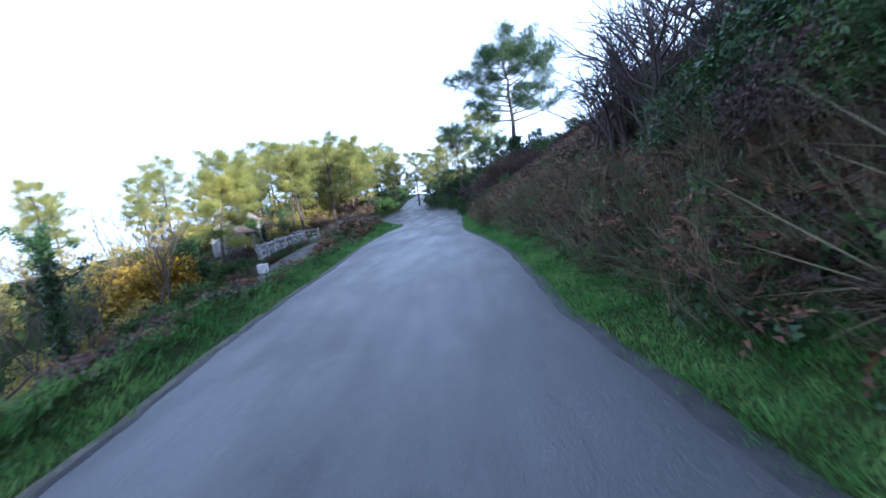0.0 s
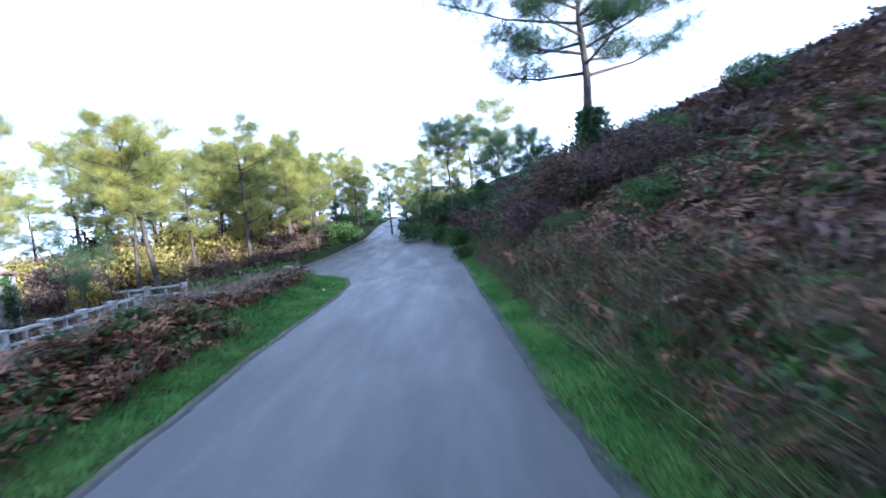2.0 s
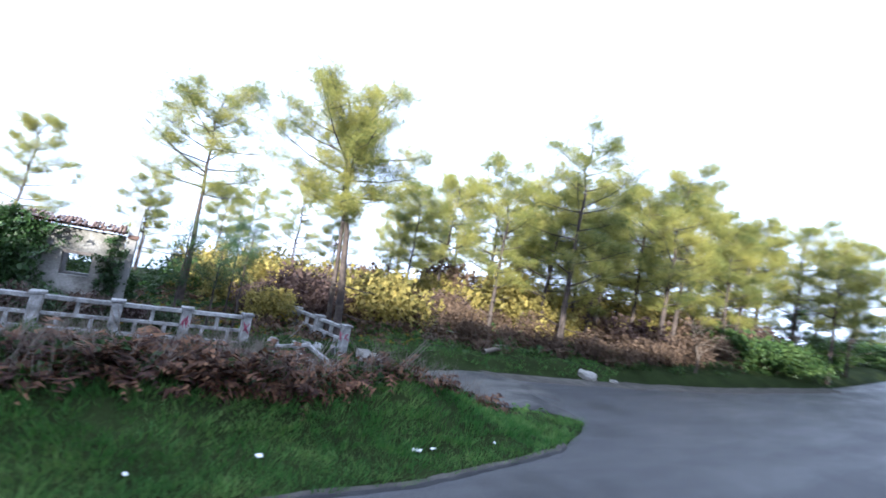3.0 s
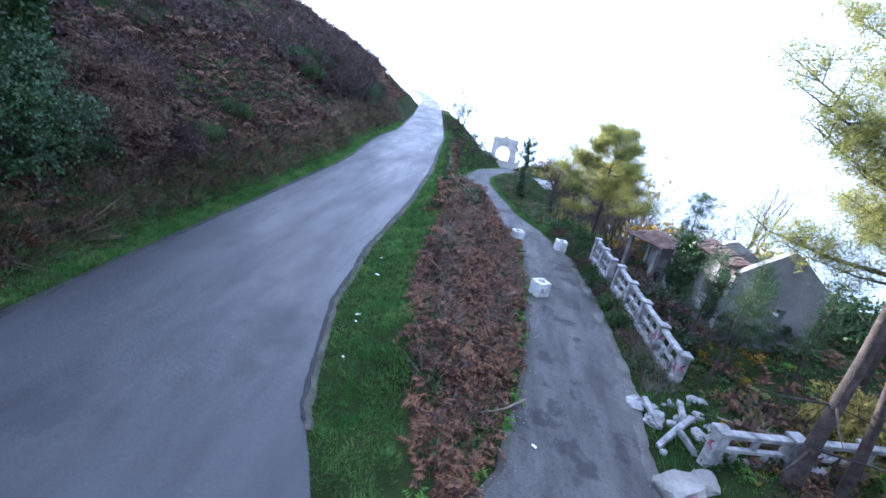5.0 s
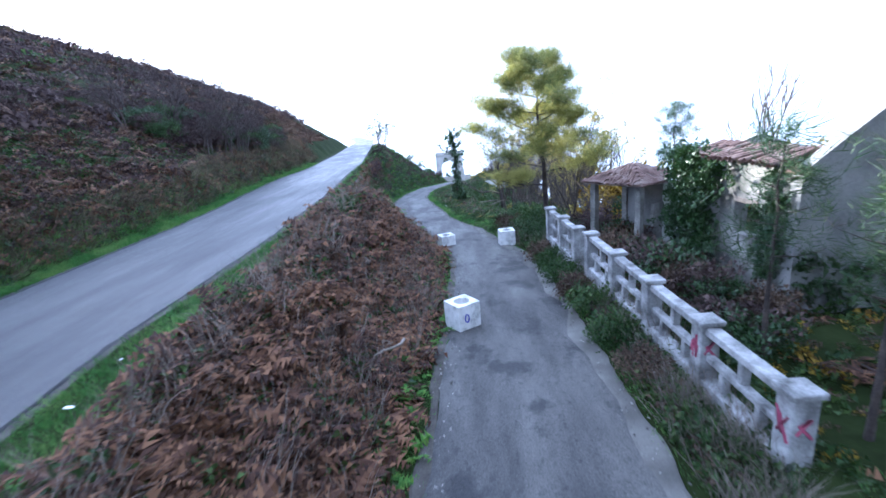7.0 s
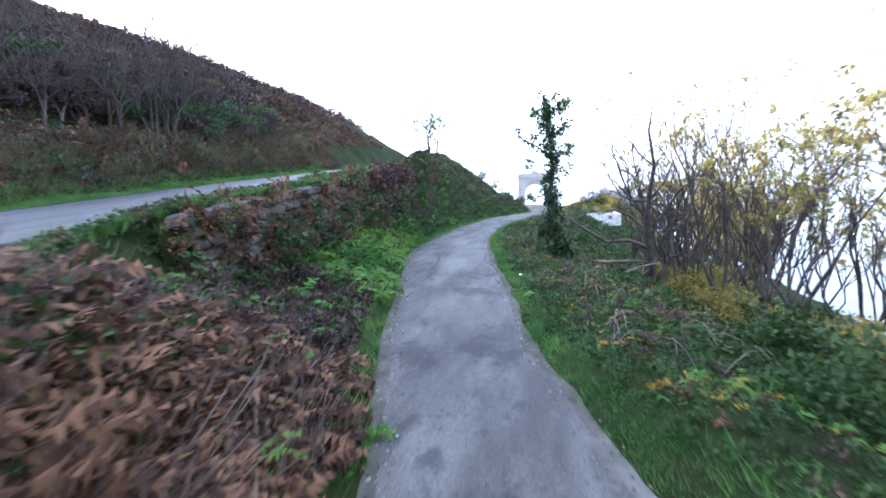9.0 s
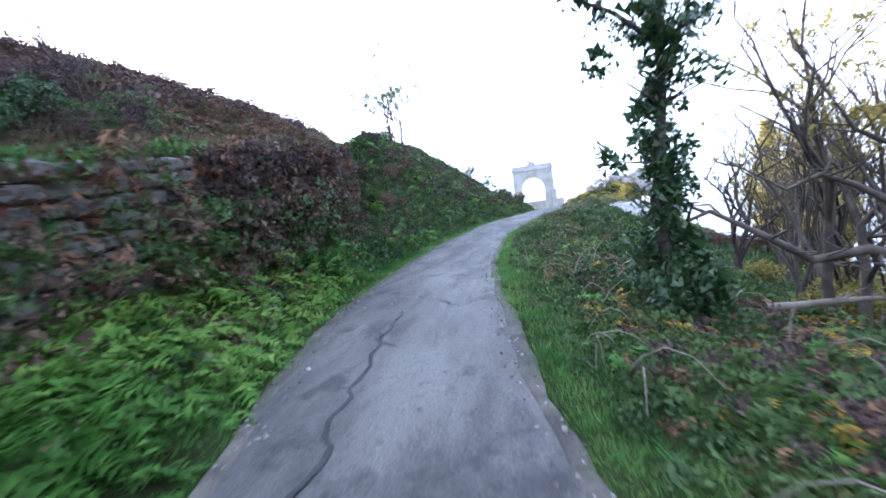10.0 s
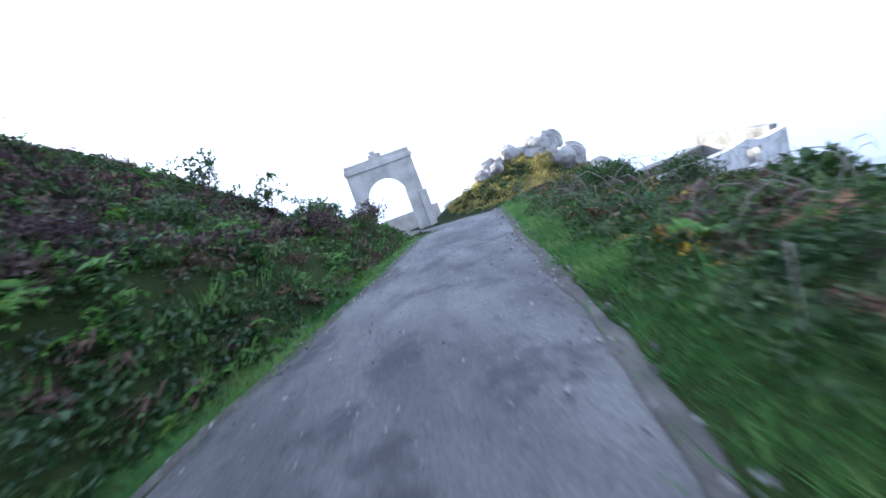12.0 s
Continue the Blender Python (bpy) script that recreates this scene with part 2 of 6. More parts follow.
def part(name, bm, mat, parent=None, label=""):
    """Links a bmesh, or mesh data, as one object under a thing or a part."""
    if isinstance(bm, bmesh.types.BMesh):
        me = bpy.data.meshes.new(name)
        bm.to_mesh(me)
        bm.free()
        me.materials.append(mat)
    else:
        me = bm
    ob = new(name, me)
    if parent is not None:
        ob.parent = parent
    return tagged(ob, label) if label else ob


def box(x0, x1, y0, y1, z0, z1, bevel=0.015, rough=0.0, cuts=0):
    bm = bmesh.new()
    bmesh.ops.create_cube(bm, size=1)
    for v in bm.verts:
        v.co = Vector(((x0 + x1) / 2 + v.co.x * (x1 - x0), (y0 + y1) / 2 + v.co.y * (y1 - y0), (z0 + z1) / 2 + v.co.z * (z1 - z0)))
    if cuts:
        bmesh.ops.subdivide_edges(bm, edges=bm.edges[:], cuts=cuts, use_grid_fill=True)
    if bevel:
        sharp = [e for e in bm.edges if len(e.link_faces) == 2 and e.calc_face_angle(0) > 0.5]
        bmesh.ops.bevel(bm, geom=sharp, offset=bevel, segments=1, affect="EDGES")
    if rough:
        for v in bm.verts:
            v.co += Vector([rough * noise.noise(v.co * 3 + Vector((k * 7.3, 0, 0))) for k in range(3)])
    return bm


def tube(points, radii, sides=6):
    """Vertices and quads of a tapered tube along points."""
    pts = [Vector(p) for p in points]
    vs, fs = [], []
    for i, p in enumerate(pts):
        d = (pts[min(i + 1, len(pts) - 1)] - pts[max(i - 1, 0)]).normalized()
        a = d.cross(Vector((0.31, 0.95, 0.11)) if abs(d.y) < 0.9 else Vector((1, 0, 0))).normalized()
        b = d.cross(a)
        for s in range(sides):
            w = 2 * math.pi * s / sides
            vs.append(p + (a * math.cos(w) + b * math.sin(w)) * radii[i])
    for i in range(len(pts) - 1):
        for s in range(sides):
            t = (s + 1) % sides
            fs.append((i * sides + s, i * sides + t, (i + 1) * sides + t, (i + 1) * sides + s))
    return [tuple(v) for v in vs], fs


def tubes_mesh(name, runs, mat, sides=6):
    vs, fs = [], []
    for pts, radii in runs:
        v, f = tube(pts, radii, sides)
        fs += [tuple(i + len(vs) for i in q) for q in f]
        vs += v
    return mesh_of(name, vs, fs, mat, smooth=True)


def scatter(name, templates, places, mat, tilt=0.15):
    """One mesh with a turned and scaled copy of a template at each place (x, y, z, size)."""
    vs, fs, base = [], [], 0
    for i, (x, y, z, s) in enumerate(places):
        tv, tf = templates[int(rng.integers(len(templates)))]
        w, a, b = rng.uniform(0, 2 * math.pi), rng.normal(0, tilt), rng.normal(0, tilt)
        c, sn = math.cos(w), math.sin(w)
        m = np.array([[c, -sn, a], [sn, c, b], [-a, -b, 1]]) * s
        vs.append(tv @ m.T + (x, y, z))
        fs.append(tf + base)
        base += len(tv)
    return mesh_of(name, np.concatenate(vs), np.concatenate(fs), mat)


# ---- lie of the land ----
def curve_of(*pairs):
    ys, vs = np.array(sorted(pairs)).T
    return lambda y: np.interp(y, ys, vs)


main_west = curve_of((-160, 27.5), (-90, 10.6), (-36, 2.6), (-18, 0.0), (-13, -0.6), (-6, -1.0), (0, -1.6), (4, -1.85), (8, -2.0), (12, -2.15), (20, -2.05), (24, -2.3), (28, -3.2), (30, -4.2), (31.2, -5.05), (31.5, -9.9), (37, -9.3), (45, -8.1), (58, -7.3), (75, -8.2), (95, -9.2), (150, -10))
main_east = curve_of((-160, 32.5), (-90, 15.5), (-36, 7.4), (-18, 5.3), (-14, 4.9), (-7, 4.95), (-3, 4.7), (0, 4.4), (4, 3.9), (8, 3.7), (13, 3.75), (18, 3.75), (25, 3.85), (36, 3.9), (43, 3.9), (53, 2.2), (68, -1.2), (77, -4.2), (90, -5.0), (150, -5.4))
main_z = curve_of((-160, 1.0), (-36, 0.6), (-10, 0.5), (8, 0.2), (20, 0.0), (32, -0.35), (38, -0.3), (45, -0.05), (58, 0.5), (72, 1.1), (90, 2.0), (120, 3.0), (150, 3.5))
side_mid = curve_of((-120, -4), (-75, -6.0), (-62, -8.4), (-55, -11.0), (-50, -11.6), (-45, -10.3), (-36, -8.05), (-32, -7.0), (-28, -6.05), (-24, -5.6), (-22, -5.25), (-19.5, -4.97), (-17, -4.95), (-13, -4.95), (-9, -5.25), (-6, -5.75), (-2, -6.65), (1, -7.2), (6, -8.7), (12, -9.95), (18, -9.95), (24, -9.6), (28, -8.95), (30, -8.2), (31.2, -7.55), (34, -7.5))
side_half = curve_of((-60, 1.4), (-36, 1.5), (-31, 1.68), (-24, 1.5), (-20, 1.4), (-14, 1.4), (-8, 1.55), (-2, 1.4), (2, 1.25), (10, 1.28), (26, 1.6), (28, 1.65), (30, 2.0), (31.2, 2.55), (34, 2.6))
side_z = curve_of((-120, -12), (-66, -8.9), (-60, -8.3), (-51, -7.1), (-42, -5.5), (-30, -4.33), (-8, -2.53), (2, -2.0), (10, -1.45), (19, -0.85), (26, -0.75), (28.5, -0.55), (30.6, -0.335), (34, -0.37))
hill_grow = curve_of((-120, 0.25), (-75, 1.0), (-60, 1.3), (-45, 1.4), (-30, 1.36), (-10, 1.22), (0, 1.18), (22, 1.12), (32, 1.15), (45, 1.15), (60, 0.9), (90, 0.8))
berm = curve_of((-60, -0.8), (-48, -0.6), (-42, 0.15), (-37, 0.7), (-32, 0.7), (-25, 0.5), (-19, 0.2), (-16, 0.0), (-13.5, 0.0), (8, 0))
apron = curve_of((-75, 6.0), (-62, 6.0), (-54, 9.0), (-49, 6.0), (-44, 0.0))  # level ground east of the lane round the arch
cut = curve_of((-60, 0.3), (-46, 0.9), (-30, 1.0), (-14, 0.6), (-8, 0))  # steep shoulder above the lane
walled = curve_of((-18, 0), (-15, 1), (2, 1), (6, 0))  # where a retaining wall carries the main road


def land(x, y):
    x, y = np.broadcast_arrays(np.asarray(x, float), np.asarray(y, float))
    zm, zs = main_z(y), side_z(y)
    w, e = main_west(y), main_east(y)
    sm, sh = side_mid(y), side_half(y)
    # hill east of the main road
    d = x - e
    g = hill_grow(y)
    rise = np.interp(d, [0, 0.9, 1.5, 2.3, 3.2, 5.5, 12, 26, 45, 80, 300], [0, 0.12, 0.75, 1.4, 1.75, 2.9, 6.0, 10.4, 15.5, 20, 22])
    east = zm + rise * g
    # between the roads
    span = np.maximum(w - (sm + sh + apron(y)), 0.3)
    u = np.clip((w - x) / span, 0, 1)
    k = np.clip((u - np.minimum(0.42, 1.5 / span)) / (1 - np.minimum(0.42, 1.5 / span) - np.minimum(0.12, 0.4 / span)), 0, 1)
    k = k * k * (3 - 2 * k)
    middle = zm * (1 - k) + zs * k + berm(y) * np.clip(1 - apron(y) / 6, 0, 1) * np.exp(-((w - x - 1.9) / 1.1) ** 2) * np.where(x < w, 1, 0)
    off = x - (sm + sh)
    middle = middle + cut(y) * np.clip(1 - apron(y) / 3, 0, 1) * np.clip((off - 0.75) / 0.9, 0, 1) * np.exp(-np.maximum(off - 1.65, 0) ** 2 / 2.2) * (x < w - 0.8)
    foot = zs + 0.5 * (zm - zs) * np.clip(1 - (w - 1.1 - x) / np.maximum(span - 1.5, 0.3), 0, 1)
    step = np.clip((w - x - 0.95) / 0.1, 0, 1)
    middle = middle + walled(y) * (zm + 0.3 * np.exp(-((w - x - 0.9) / 0.3) ** 2) * (x < w) + (foot - zm) * step - middle)
    # west of the side road, or of the junction
    q = np.where(y > 31.5, w, sm - sh) - x
    base = np.where(y > 31.5, zm, zs)
    garden = np.clip((y - 6) / 5, 0, 1)
    flat = np.interp(q, [0, 0.5, 1.2, 8, 16, 30, 60, 200], [0, 0.08, 0.42, 0.6, 0.7, 0.0, -4, -26])
    drop = np.interp(q, [0, 0.6, 1.4, 2.6, 4.2, 7, 14, 40, 200], [0, 0.06, 0.1, -0.1, -0.6, -2.0, -4.9, -14, -40])
    west = base + garden * flat + (1 - garden) * drop
    z = np.where(d > 0, east, np.where(x > w, zm, middle))
    on_side = (np.abs(x - sm) <= sh) & (y < 31.5)
    z = np.where(on_side, zs, z)
    z = np.where(q > 0, west, z)
    # bracken mound, knoll by the arch, and the fall of the far land
    z = z + (0.95 + 0.45 * np.exp(-((y - 13) / 3.6) ** 2)) * np.exp(-((x - (sm + sh + w) / 2 + 0.1) / 1.3) ** 2) * np.clip((y - 4) / 5, 0, 1) * np.clip((29 - y) / 4, 0, 1) * ((x < w - 0.8) & (x > sm + sh + 0.3))
    z = z + 5.8 * np.exp(-(((x + 20.0) / 6.0) ** 2 + ((y + 63) / 6.5) ** 2)) * np.where(q > 1.2, np.clip((q - 1.2) / 2, 0, 1), 0)
    return z - 0.09 * np.maximum(0, -66 - y)


def near_road(x, y):
    """Metres from the nearest road surface (negative on it)."""
    a = np.maximum(main_west(y) - x, x - main_east(y))
    b = np.where(np.asarray(y) < 32, np.abs(x - side_mid(y)) - side_half(y), 9.0)
    return np.minimum(a, b)


def ruffle(x, y):
    return np.array([noise.fractal(Vector((a * 0.35, b * 0.35, 3.1)), 0.9, 2.1, 4) for a, b in zip(np.ravel(x), np.ravel(y))]).reshape(np.shape(x))


def steps(*stops):
    out = []
    for (a, _), (b, h) in zip(stops, stops[1:]):
        out += list(np.arange(a, b, h))
    return np.array(out + [stops[-1][0]])


GX = steps((-900, 0), (-300, 120), (-120, 30), (-40, 8), (-22, 2), (-14, 0.8), (14, 0.33), (24, 1.0), (60, 3), (140, 16), (900, 150))
GY = steps((-900, 0), (-300, 120), (-120, 30), (-64, 5), (-50, 1.2), (44, 0.45), (70, 1.5), (130, 8), (300, 40), (900, 150))
gx, gy = np.meshgrid(GX, GY)
gz = land(gx, gy)
free = np.clip(near_road(gx, gy) / 1.2, 0, 1)
gz = gz + ruffle(gx, gy) * 0.22 * free - 0.03 * (free <= 0)
gnx, gny = len(GX), len(GY)
idx = np.arange(gnx * gny).reshape(gny, gnx)
quads = np.stack([idx[:-1, :-1], idx[:-1, 1:], idx[1:, 1:], idx[1:, :-1]], -1).reshape(-1, 4)
ground = new("ground", mesh_of("ground", np.stack([gx, gy, gz], -1), quads, M_SOIL, smooth=True))
tagged(ground, "dark soil and leaf litter under verge, bank and hillside", "ground", kind="structure")


def strip(name, ys, left, right, zf, mat, lift, cols=12, camber=0.0, wander=0.0):
    vs = []
    for y in ys:
        a, b, z = left(y), right(y), zf(y)
        a += wander * noise.noise(Vector((y * 0.9, 1.7, 0))) + 0.4 * wander * noise.noise(Vector((y * 4.1, 1.7, 0)))
        b += wander * noise.noise(Vector((y * 0.9, 9.7, 0))) + 0.4 * wander * noise.noise(Vector((y * 4.1, 9.7, 0)))
        for c in range(cols + 1):
            s = c / cols
            x = a + (b - a) * s
            edge = 0.03 if c in (0, cols) else 0
            vs.append((x, y, z + lift - edge + camber * (1 - (2 * s - 1) ** 2) + 0.012 * noise.noise(Vector((x * 0.8, y * 0.8, 0)))))
    n = cols + 1
    fs = [(i * n + c, i * n + c + 1, (i + 1) * n + c + 1, (i + 1) * n + c) for i in range(len(ys) - 1) for c in range(cols)]
    return new(name, mesh_of(name, vs, fs, mat, smooth=True))


road_ys = steps((-160, 0), (-40, 3), (60, 0.25), (150, 3))
road = strip("road", road_ys, main_west, main_east, main_z, M_ASPHALT, 0.03, 24, 0.03, 0.09)
tagged(road, "narrow grey asphalt country road without markings", "road", kind="structure")
lane_ys = steps((-75, 0), (-52, 2), (32.5, 0.22))
lane = strip("lane", lane_ys, lambda y: side_mid(y) - side_half(y), lambda y: side_mid(y) + side_half(y), side_z, M_LANE, 0.035, 14, 0.02, 0.1)
tagged(lane, "worn, cracked asphalt lane with grit along its edges", "lane", kind="structure")

edge_w = strip("road_edge", steps((-36, 0), (28.6, 0.2)), lambda y: main_west(y) - 0.16, lambda y: main_west(y) + 0.1, main_z, M_SAND, 0.012, 4, 0, 0.07)
tagged(edge_w, "strip of grey grit along the verge", "road edge", kind="structure")
edge_t = strip("road_edge", steps((-36, 0), (28.4, 0.15)), lambda y: main_west(y) + 0.02 + 0.05 * noise.noise(Vector((y * 2.7, 0, 5))), lambda y: main_west(y) + 0.14 + 0.06 * noise.noise(Vector((y * 3.3, 4, 5))), main_z, M_TAR, 0.046, 2, 0, 0.06)
tagged(edge_t, "dark broken tar edge of the road", "road edge", kind="structure")
edge_e = strip("road_edge", steps((-36, 0), (45, 0.2)), lambda y: main_east(y) - 0.12 + 0.05 * noise.noise(Vector((y * 2.1, 0, 8))), lambda y: main_east(y) + 0.18, main_z, M_TAR, 0.040, 3, 0, 0.05)
tagged(edge_e, "dark edge of the road under the bank", "road edge", kind="structure")
for side, sign in (("lane_edge", 1), ("lane_edge", -1)):
    ob = strip(side, steps((-50, 0), (29, 0.22)), lambda y: side_mid(y) + sign * side_half(y) - 0.07 - 0.06 * noise.noise(Vector((y * 1.9, sign, 2))), lambda y: side_mid(y) + sign * side_half(y) + 0.14, side_z, M_SAND, 0.028, 6, 0, 0.1)
    tagged(ob, "pale grit and crumbled asphalt beside the lane", "lane edge", kind="structure")
band = strip("lane_edge", steps((4, 0), (29, 0.22)), lambda y: side_mid(y) - side_half(y) - 0.05, lambda y: side_mid(y) - side_half(y) + 0.3 + 0.25 * noise.noise(Vector((y * 0.7, 3, 3))), side_z, M_PALEGRIT, 0.064, 5, -0.012, 0.12)
tagged(band, "pale gritty band along the edge of the lane", "lane edge", kind="structure")
pad = strip("lane_edge", steps((31.5, 0), (60, 0.3)), lambda y: main_west(y) - 0.5, lambda y: main_west(y) + 1.1, main_z, M_SAND, 0.042, 5, 0, 0.25)
tagged(pad, "pale sandy edge of the junction", "lane edge", kind="structure")


def crack(points, width, z_of, name="crack"):
    """A dark, wandering repair line or crack lying on the asphalt."""
    pts = []
    for (a, b), (c, d) in zip(points, points[1:]):
        for k in range(8):
            u = k / 8
            x, y = a + (c - a) * u, b + (d - b) * u
            pts.append((x + 0.24 * noise.noise(Vector((x * 1.7, y * 1.7, 1))) + 0.09 * noise.noise(Vector((x * 6, y * 6, 4))), y + 0.05 * noise.noise(Vector((x * 3, y * 3, 7)))))
    vs, fs = [], []
    for i, (x, y) in enumerate(pts):
        w = width * (0.45 + 0.9 * abs(noise.noise(Vector((x * 2, y * 2, 3)))))
        z = float(z_of(y)) + 0.066
        vs += [(x - w, y, z), (x + w, y, z)]
        if i:
            k = 2 * i
            fs.append((k - 2, k - 1, k + 1, k))
    ob = new(name, mesh_of(name, vs, fs, M_TAR))
    return tagged(ob, "dark crack in the worn lane", "crack", kind="structure")


crack([(-5.75, -3.2), (-5.5, -4.2), (-5.42, -5.2), (-5.2, -6.8), (-5.0, -8.8)], 0.045, side_z)
crack([(-5.4, -6.8), (-4.9, -7.4), (-4.6, -7.5)], 0.035, side_z)
crack([(-6.2, -8.6), (-5.6, -9.0), (-5.0, -9.8)], 0.03, side_z)
water = new("water", mesh_of("water", [(-4000, -4000, -13), (4000, -4000, -13), (4000, 4000, -13), (-4000, 4000, -13)], [(0, 1, 2, 3)], M_WATER))
tagged(water, "pale distant estuary under a white sky", "water", kind="structure")


# ---- plant templates: vertices and triangles ----
def blades(n, height, spread, width, lean):
    v, f = [], []
    for i in range(n):
        a, r = rng.uniform(0, 6.283), spread * math.sqrt(rng.uniform())
        h, w = height * rng.uniform(0.5, 1.15), width * rng.uniform(0.7, 1.3)
        x, y, b = r * math.cos(a), r * math.sin(a), rng.uniform(0, 6.283)
        dx, dy = math.cos(b), math.sin(b)
        l = lean * h * rng.uniform(0.2, 1.2)
        c, s = math.cos(a), math.sin(a)
        k = len(v)
        v += [(x - w * dx, y - w * dy, -0.03), (x + w * dx, y + w * dy, -0.03), (x + 0.4 * l * c + 0.6 * w * dx, y + 0.4 * l * s + 0.6 * w * dy, 0.62 * h),
              (x + 0.4 * l * c - 0.6 * w * dx, y + 0.4 * l * s - 0.6 * w * dy, 0.62 * h), (x + l * c, y + l * s, h * (1 - 0.25 * lean))]
        f += [(k, k + 1, k + 2), (k, k + 2, k + 3), (k + 3, k + 2, k + 4)]
    return np.array(v), np.array(f)


def frond_clump(n, length, droop):
    """Bracken: arching fronds with paired pinnae."""
    v, f = [], []
    for i in range(n):
        a = rng.uniform(0, 6.283)
        L = length * rng.uniform(0.6, 1.15)
        up = rng.uniform(0.45, 1.1)
        dx, dy = math.cos(a), math.sin(a)
        px, py = -dy, dx
        ox, oy = rng.normal(0, 0.12), rng.normal(0, 0.12)
        steps_n = 8
        for j in range(2, steps_n + 1):
            s = j / steps_n
            r = L * s * 0.75
            z = L * (up * s - droop * s * s)
            for side in (-1, 1):
                pl = L * 0.30 * (1 - 0.8 * s) * rng.uniform(0.7, 1.25) + 0.03
                w = L * 0.05
                dz = rng.normal(-0.04, 0.05)
                k = len(v)
                bx, by = ox + r * dx, oy + r * dy
                v += [(bx - w * dx, by - w * dy, z), (bx + w * dx, by + w * dy, z - 0.01),
                      (bx + side * pl * px + 0.35 * pl * dx, by + side * pl * py + 0.35 * pl * dy, z + dz)]
                f += [(k, k + 1, k + 2)]
        k = len(v)
        v += [(ox - 0.008, oy, 0), (ox + 0.008, oy, 0), (ox + L * 0.5 * dx, oy + L * 0.5 * dy, L * (up * 0.66 - droop * 0.44))]
        f += [(k, k + 1, k + 2)]
    return np.array(v), np.array(f)


def leaf_clump(n, radius, leaf, flat=0.7):
    """A ragged clump of small leaves on a dome."""
    v, f = [], []
    for i in range(n):
        p = rng.normal(0, 1, 3)
        p = p / np.linalg.norm(p) * radius * rng.uniform(0.45, 1.05)
        p[2] = abs(p[2]) * flat if rng.uniform() < 0.85 else p[2] * flat
        a, b = rng.normal(0, 1, 3), rng.normal(0, 1, 3)
        a /= np.linalg.norm(a)
        b = np.cross(a, b)
        b /= np.linalg.norm(b)
        s = leaf * rng.uniform(0.6, 1.4)
        k = len(v)
        v += [p - a * s, p + a * s * 0.7 + b * s * 0.75, p + a * s * 0.7 - b * s * 0.75]
        f += [(k, k + 1, k + 2)]
    return np.array(v), np.array(f)


def needle_tuft(n, size):
    """Pine needles bursting from a twig end."""
    v, f = [], []
    for i in range(n):
        d = rng.normal(0, 1, 3)
        d[2] = abs(d[2]) * 0.9 + 0.1 * d[2]
        d /= np.linalg.norm(d)
        o = rng.normal(0, size * 0.28, 3)
        s = np.cross(d, rng.normal(0, 1, 3))
        s *= size * 0.022 / np.linalg.norm(s)
        k = len(v)
        v += [o - s, o + s, o + d * size * rng.uniform(0.6, 1.15)]
        f += [(k, k + 1, k + 2)]
    return np.array(v), np.array(f)


def spikes(n, height, spread, width, lean):
    """Short grass: one slim triangle a blade."""
    v, f = blades(n, height, spread, width, lean)
    v = v.reshape(n, 5, 3)[:, (0, 1, 4)]
    return v.reshape(-1, 3), np.arange(3 * n).reshape(n, 3)


T_GRASS = [spikes(32, 0.13, 0.19, 0.0075, 0.9) for _ in range(6)]
T_HILLFERN = [frond_clump(5, 0.8, 0.8) for _ in range(6)]
T_TUSSOCK = [spikes(36, 0.55, 0.16, 0.007, 1.1) for _ in range(5)]
T_FERN = [frond_clump(7, 0.8, 0.8) for _ in range(6)]
T_LEAF = [leaf_clump(68, 0.45, 0.066) for _ in range(6)]
T_BUSH = [leaf_clump(90, 0.8, 0.085, 0.9) for _ in range(5)]
T_TWIGS = [blades(16, 1.0, 0.25, 0.006, 0.5) for _ in range(4)]
T_NEEDLE = [needle_tuft(26, 0.23) for _ in range(6)]
T_IVY = [leaf_clump(26, 0.22, 0.06, 1.0) for _ in range(5)]


def spots(n, x0, x1, y0, y1, keep, size=(0.8, 1.25), sink=0.03):
    """n random places on the land for which keep(x, y) holds."""
    got = []
    while len(got) < n:
        x, y = rng.uniform(x0, x1, n), rng.uniform(y0, y1, n)
        ok = keep(x, y)
        x, y = x[ok], y[ok]
        z = land(x, y) + 0.2 * np.clip(near_road(x, y) / 1.2, 0, 1) * ruffle(x, y) - sink
        got += list(zip(x, y, z, rng.uniform(*size, len(x))))
    return got[:n]


def stuff(name, templates, places, mat, label, category, tilt=0.15):
    return tagged(new(name, scatter(name, templates, places, mat, tilt)), label, category, kind="stuff")


def off_west(x, y):
    return main_west(y) - x


def off_east(x, y):
    return x - main_east(y)


def off_lane_east(x, y):
    return x - (side_mid(y) + side_half(y))


def off_lane_west(x, y):
    return (side_mid(y) - side_half(y)) - x


# grass along the roads
def west_verge(x, y):
    return (off_west(x, y) > 0.12) & (off_west(x, y) < np.minimum(2.6, np.maximum(0.3, 0.5 * (main_west(y) - side_mid(y) - side_half(y))))) & (off_lane_east(x, y) > 0)


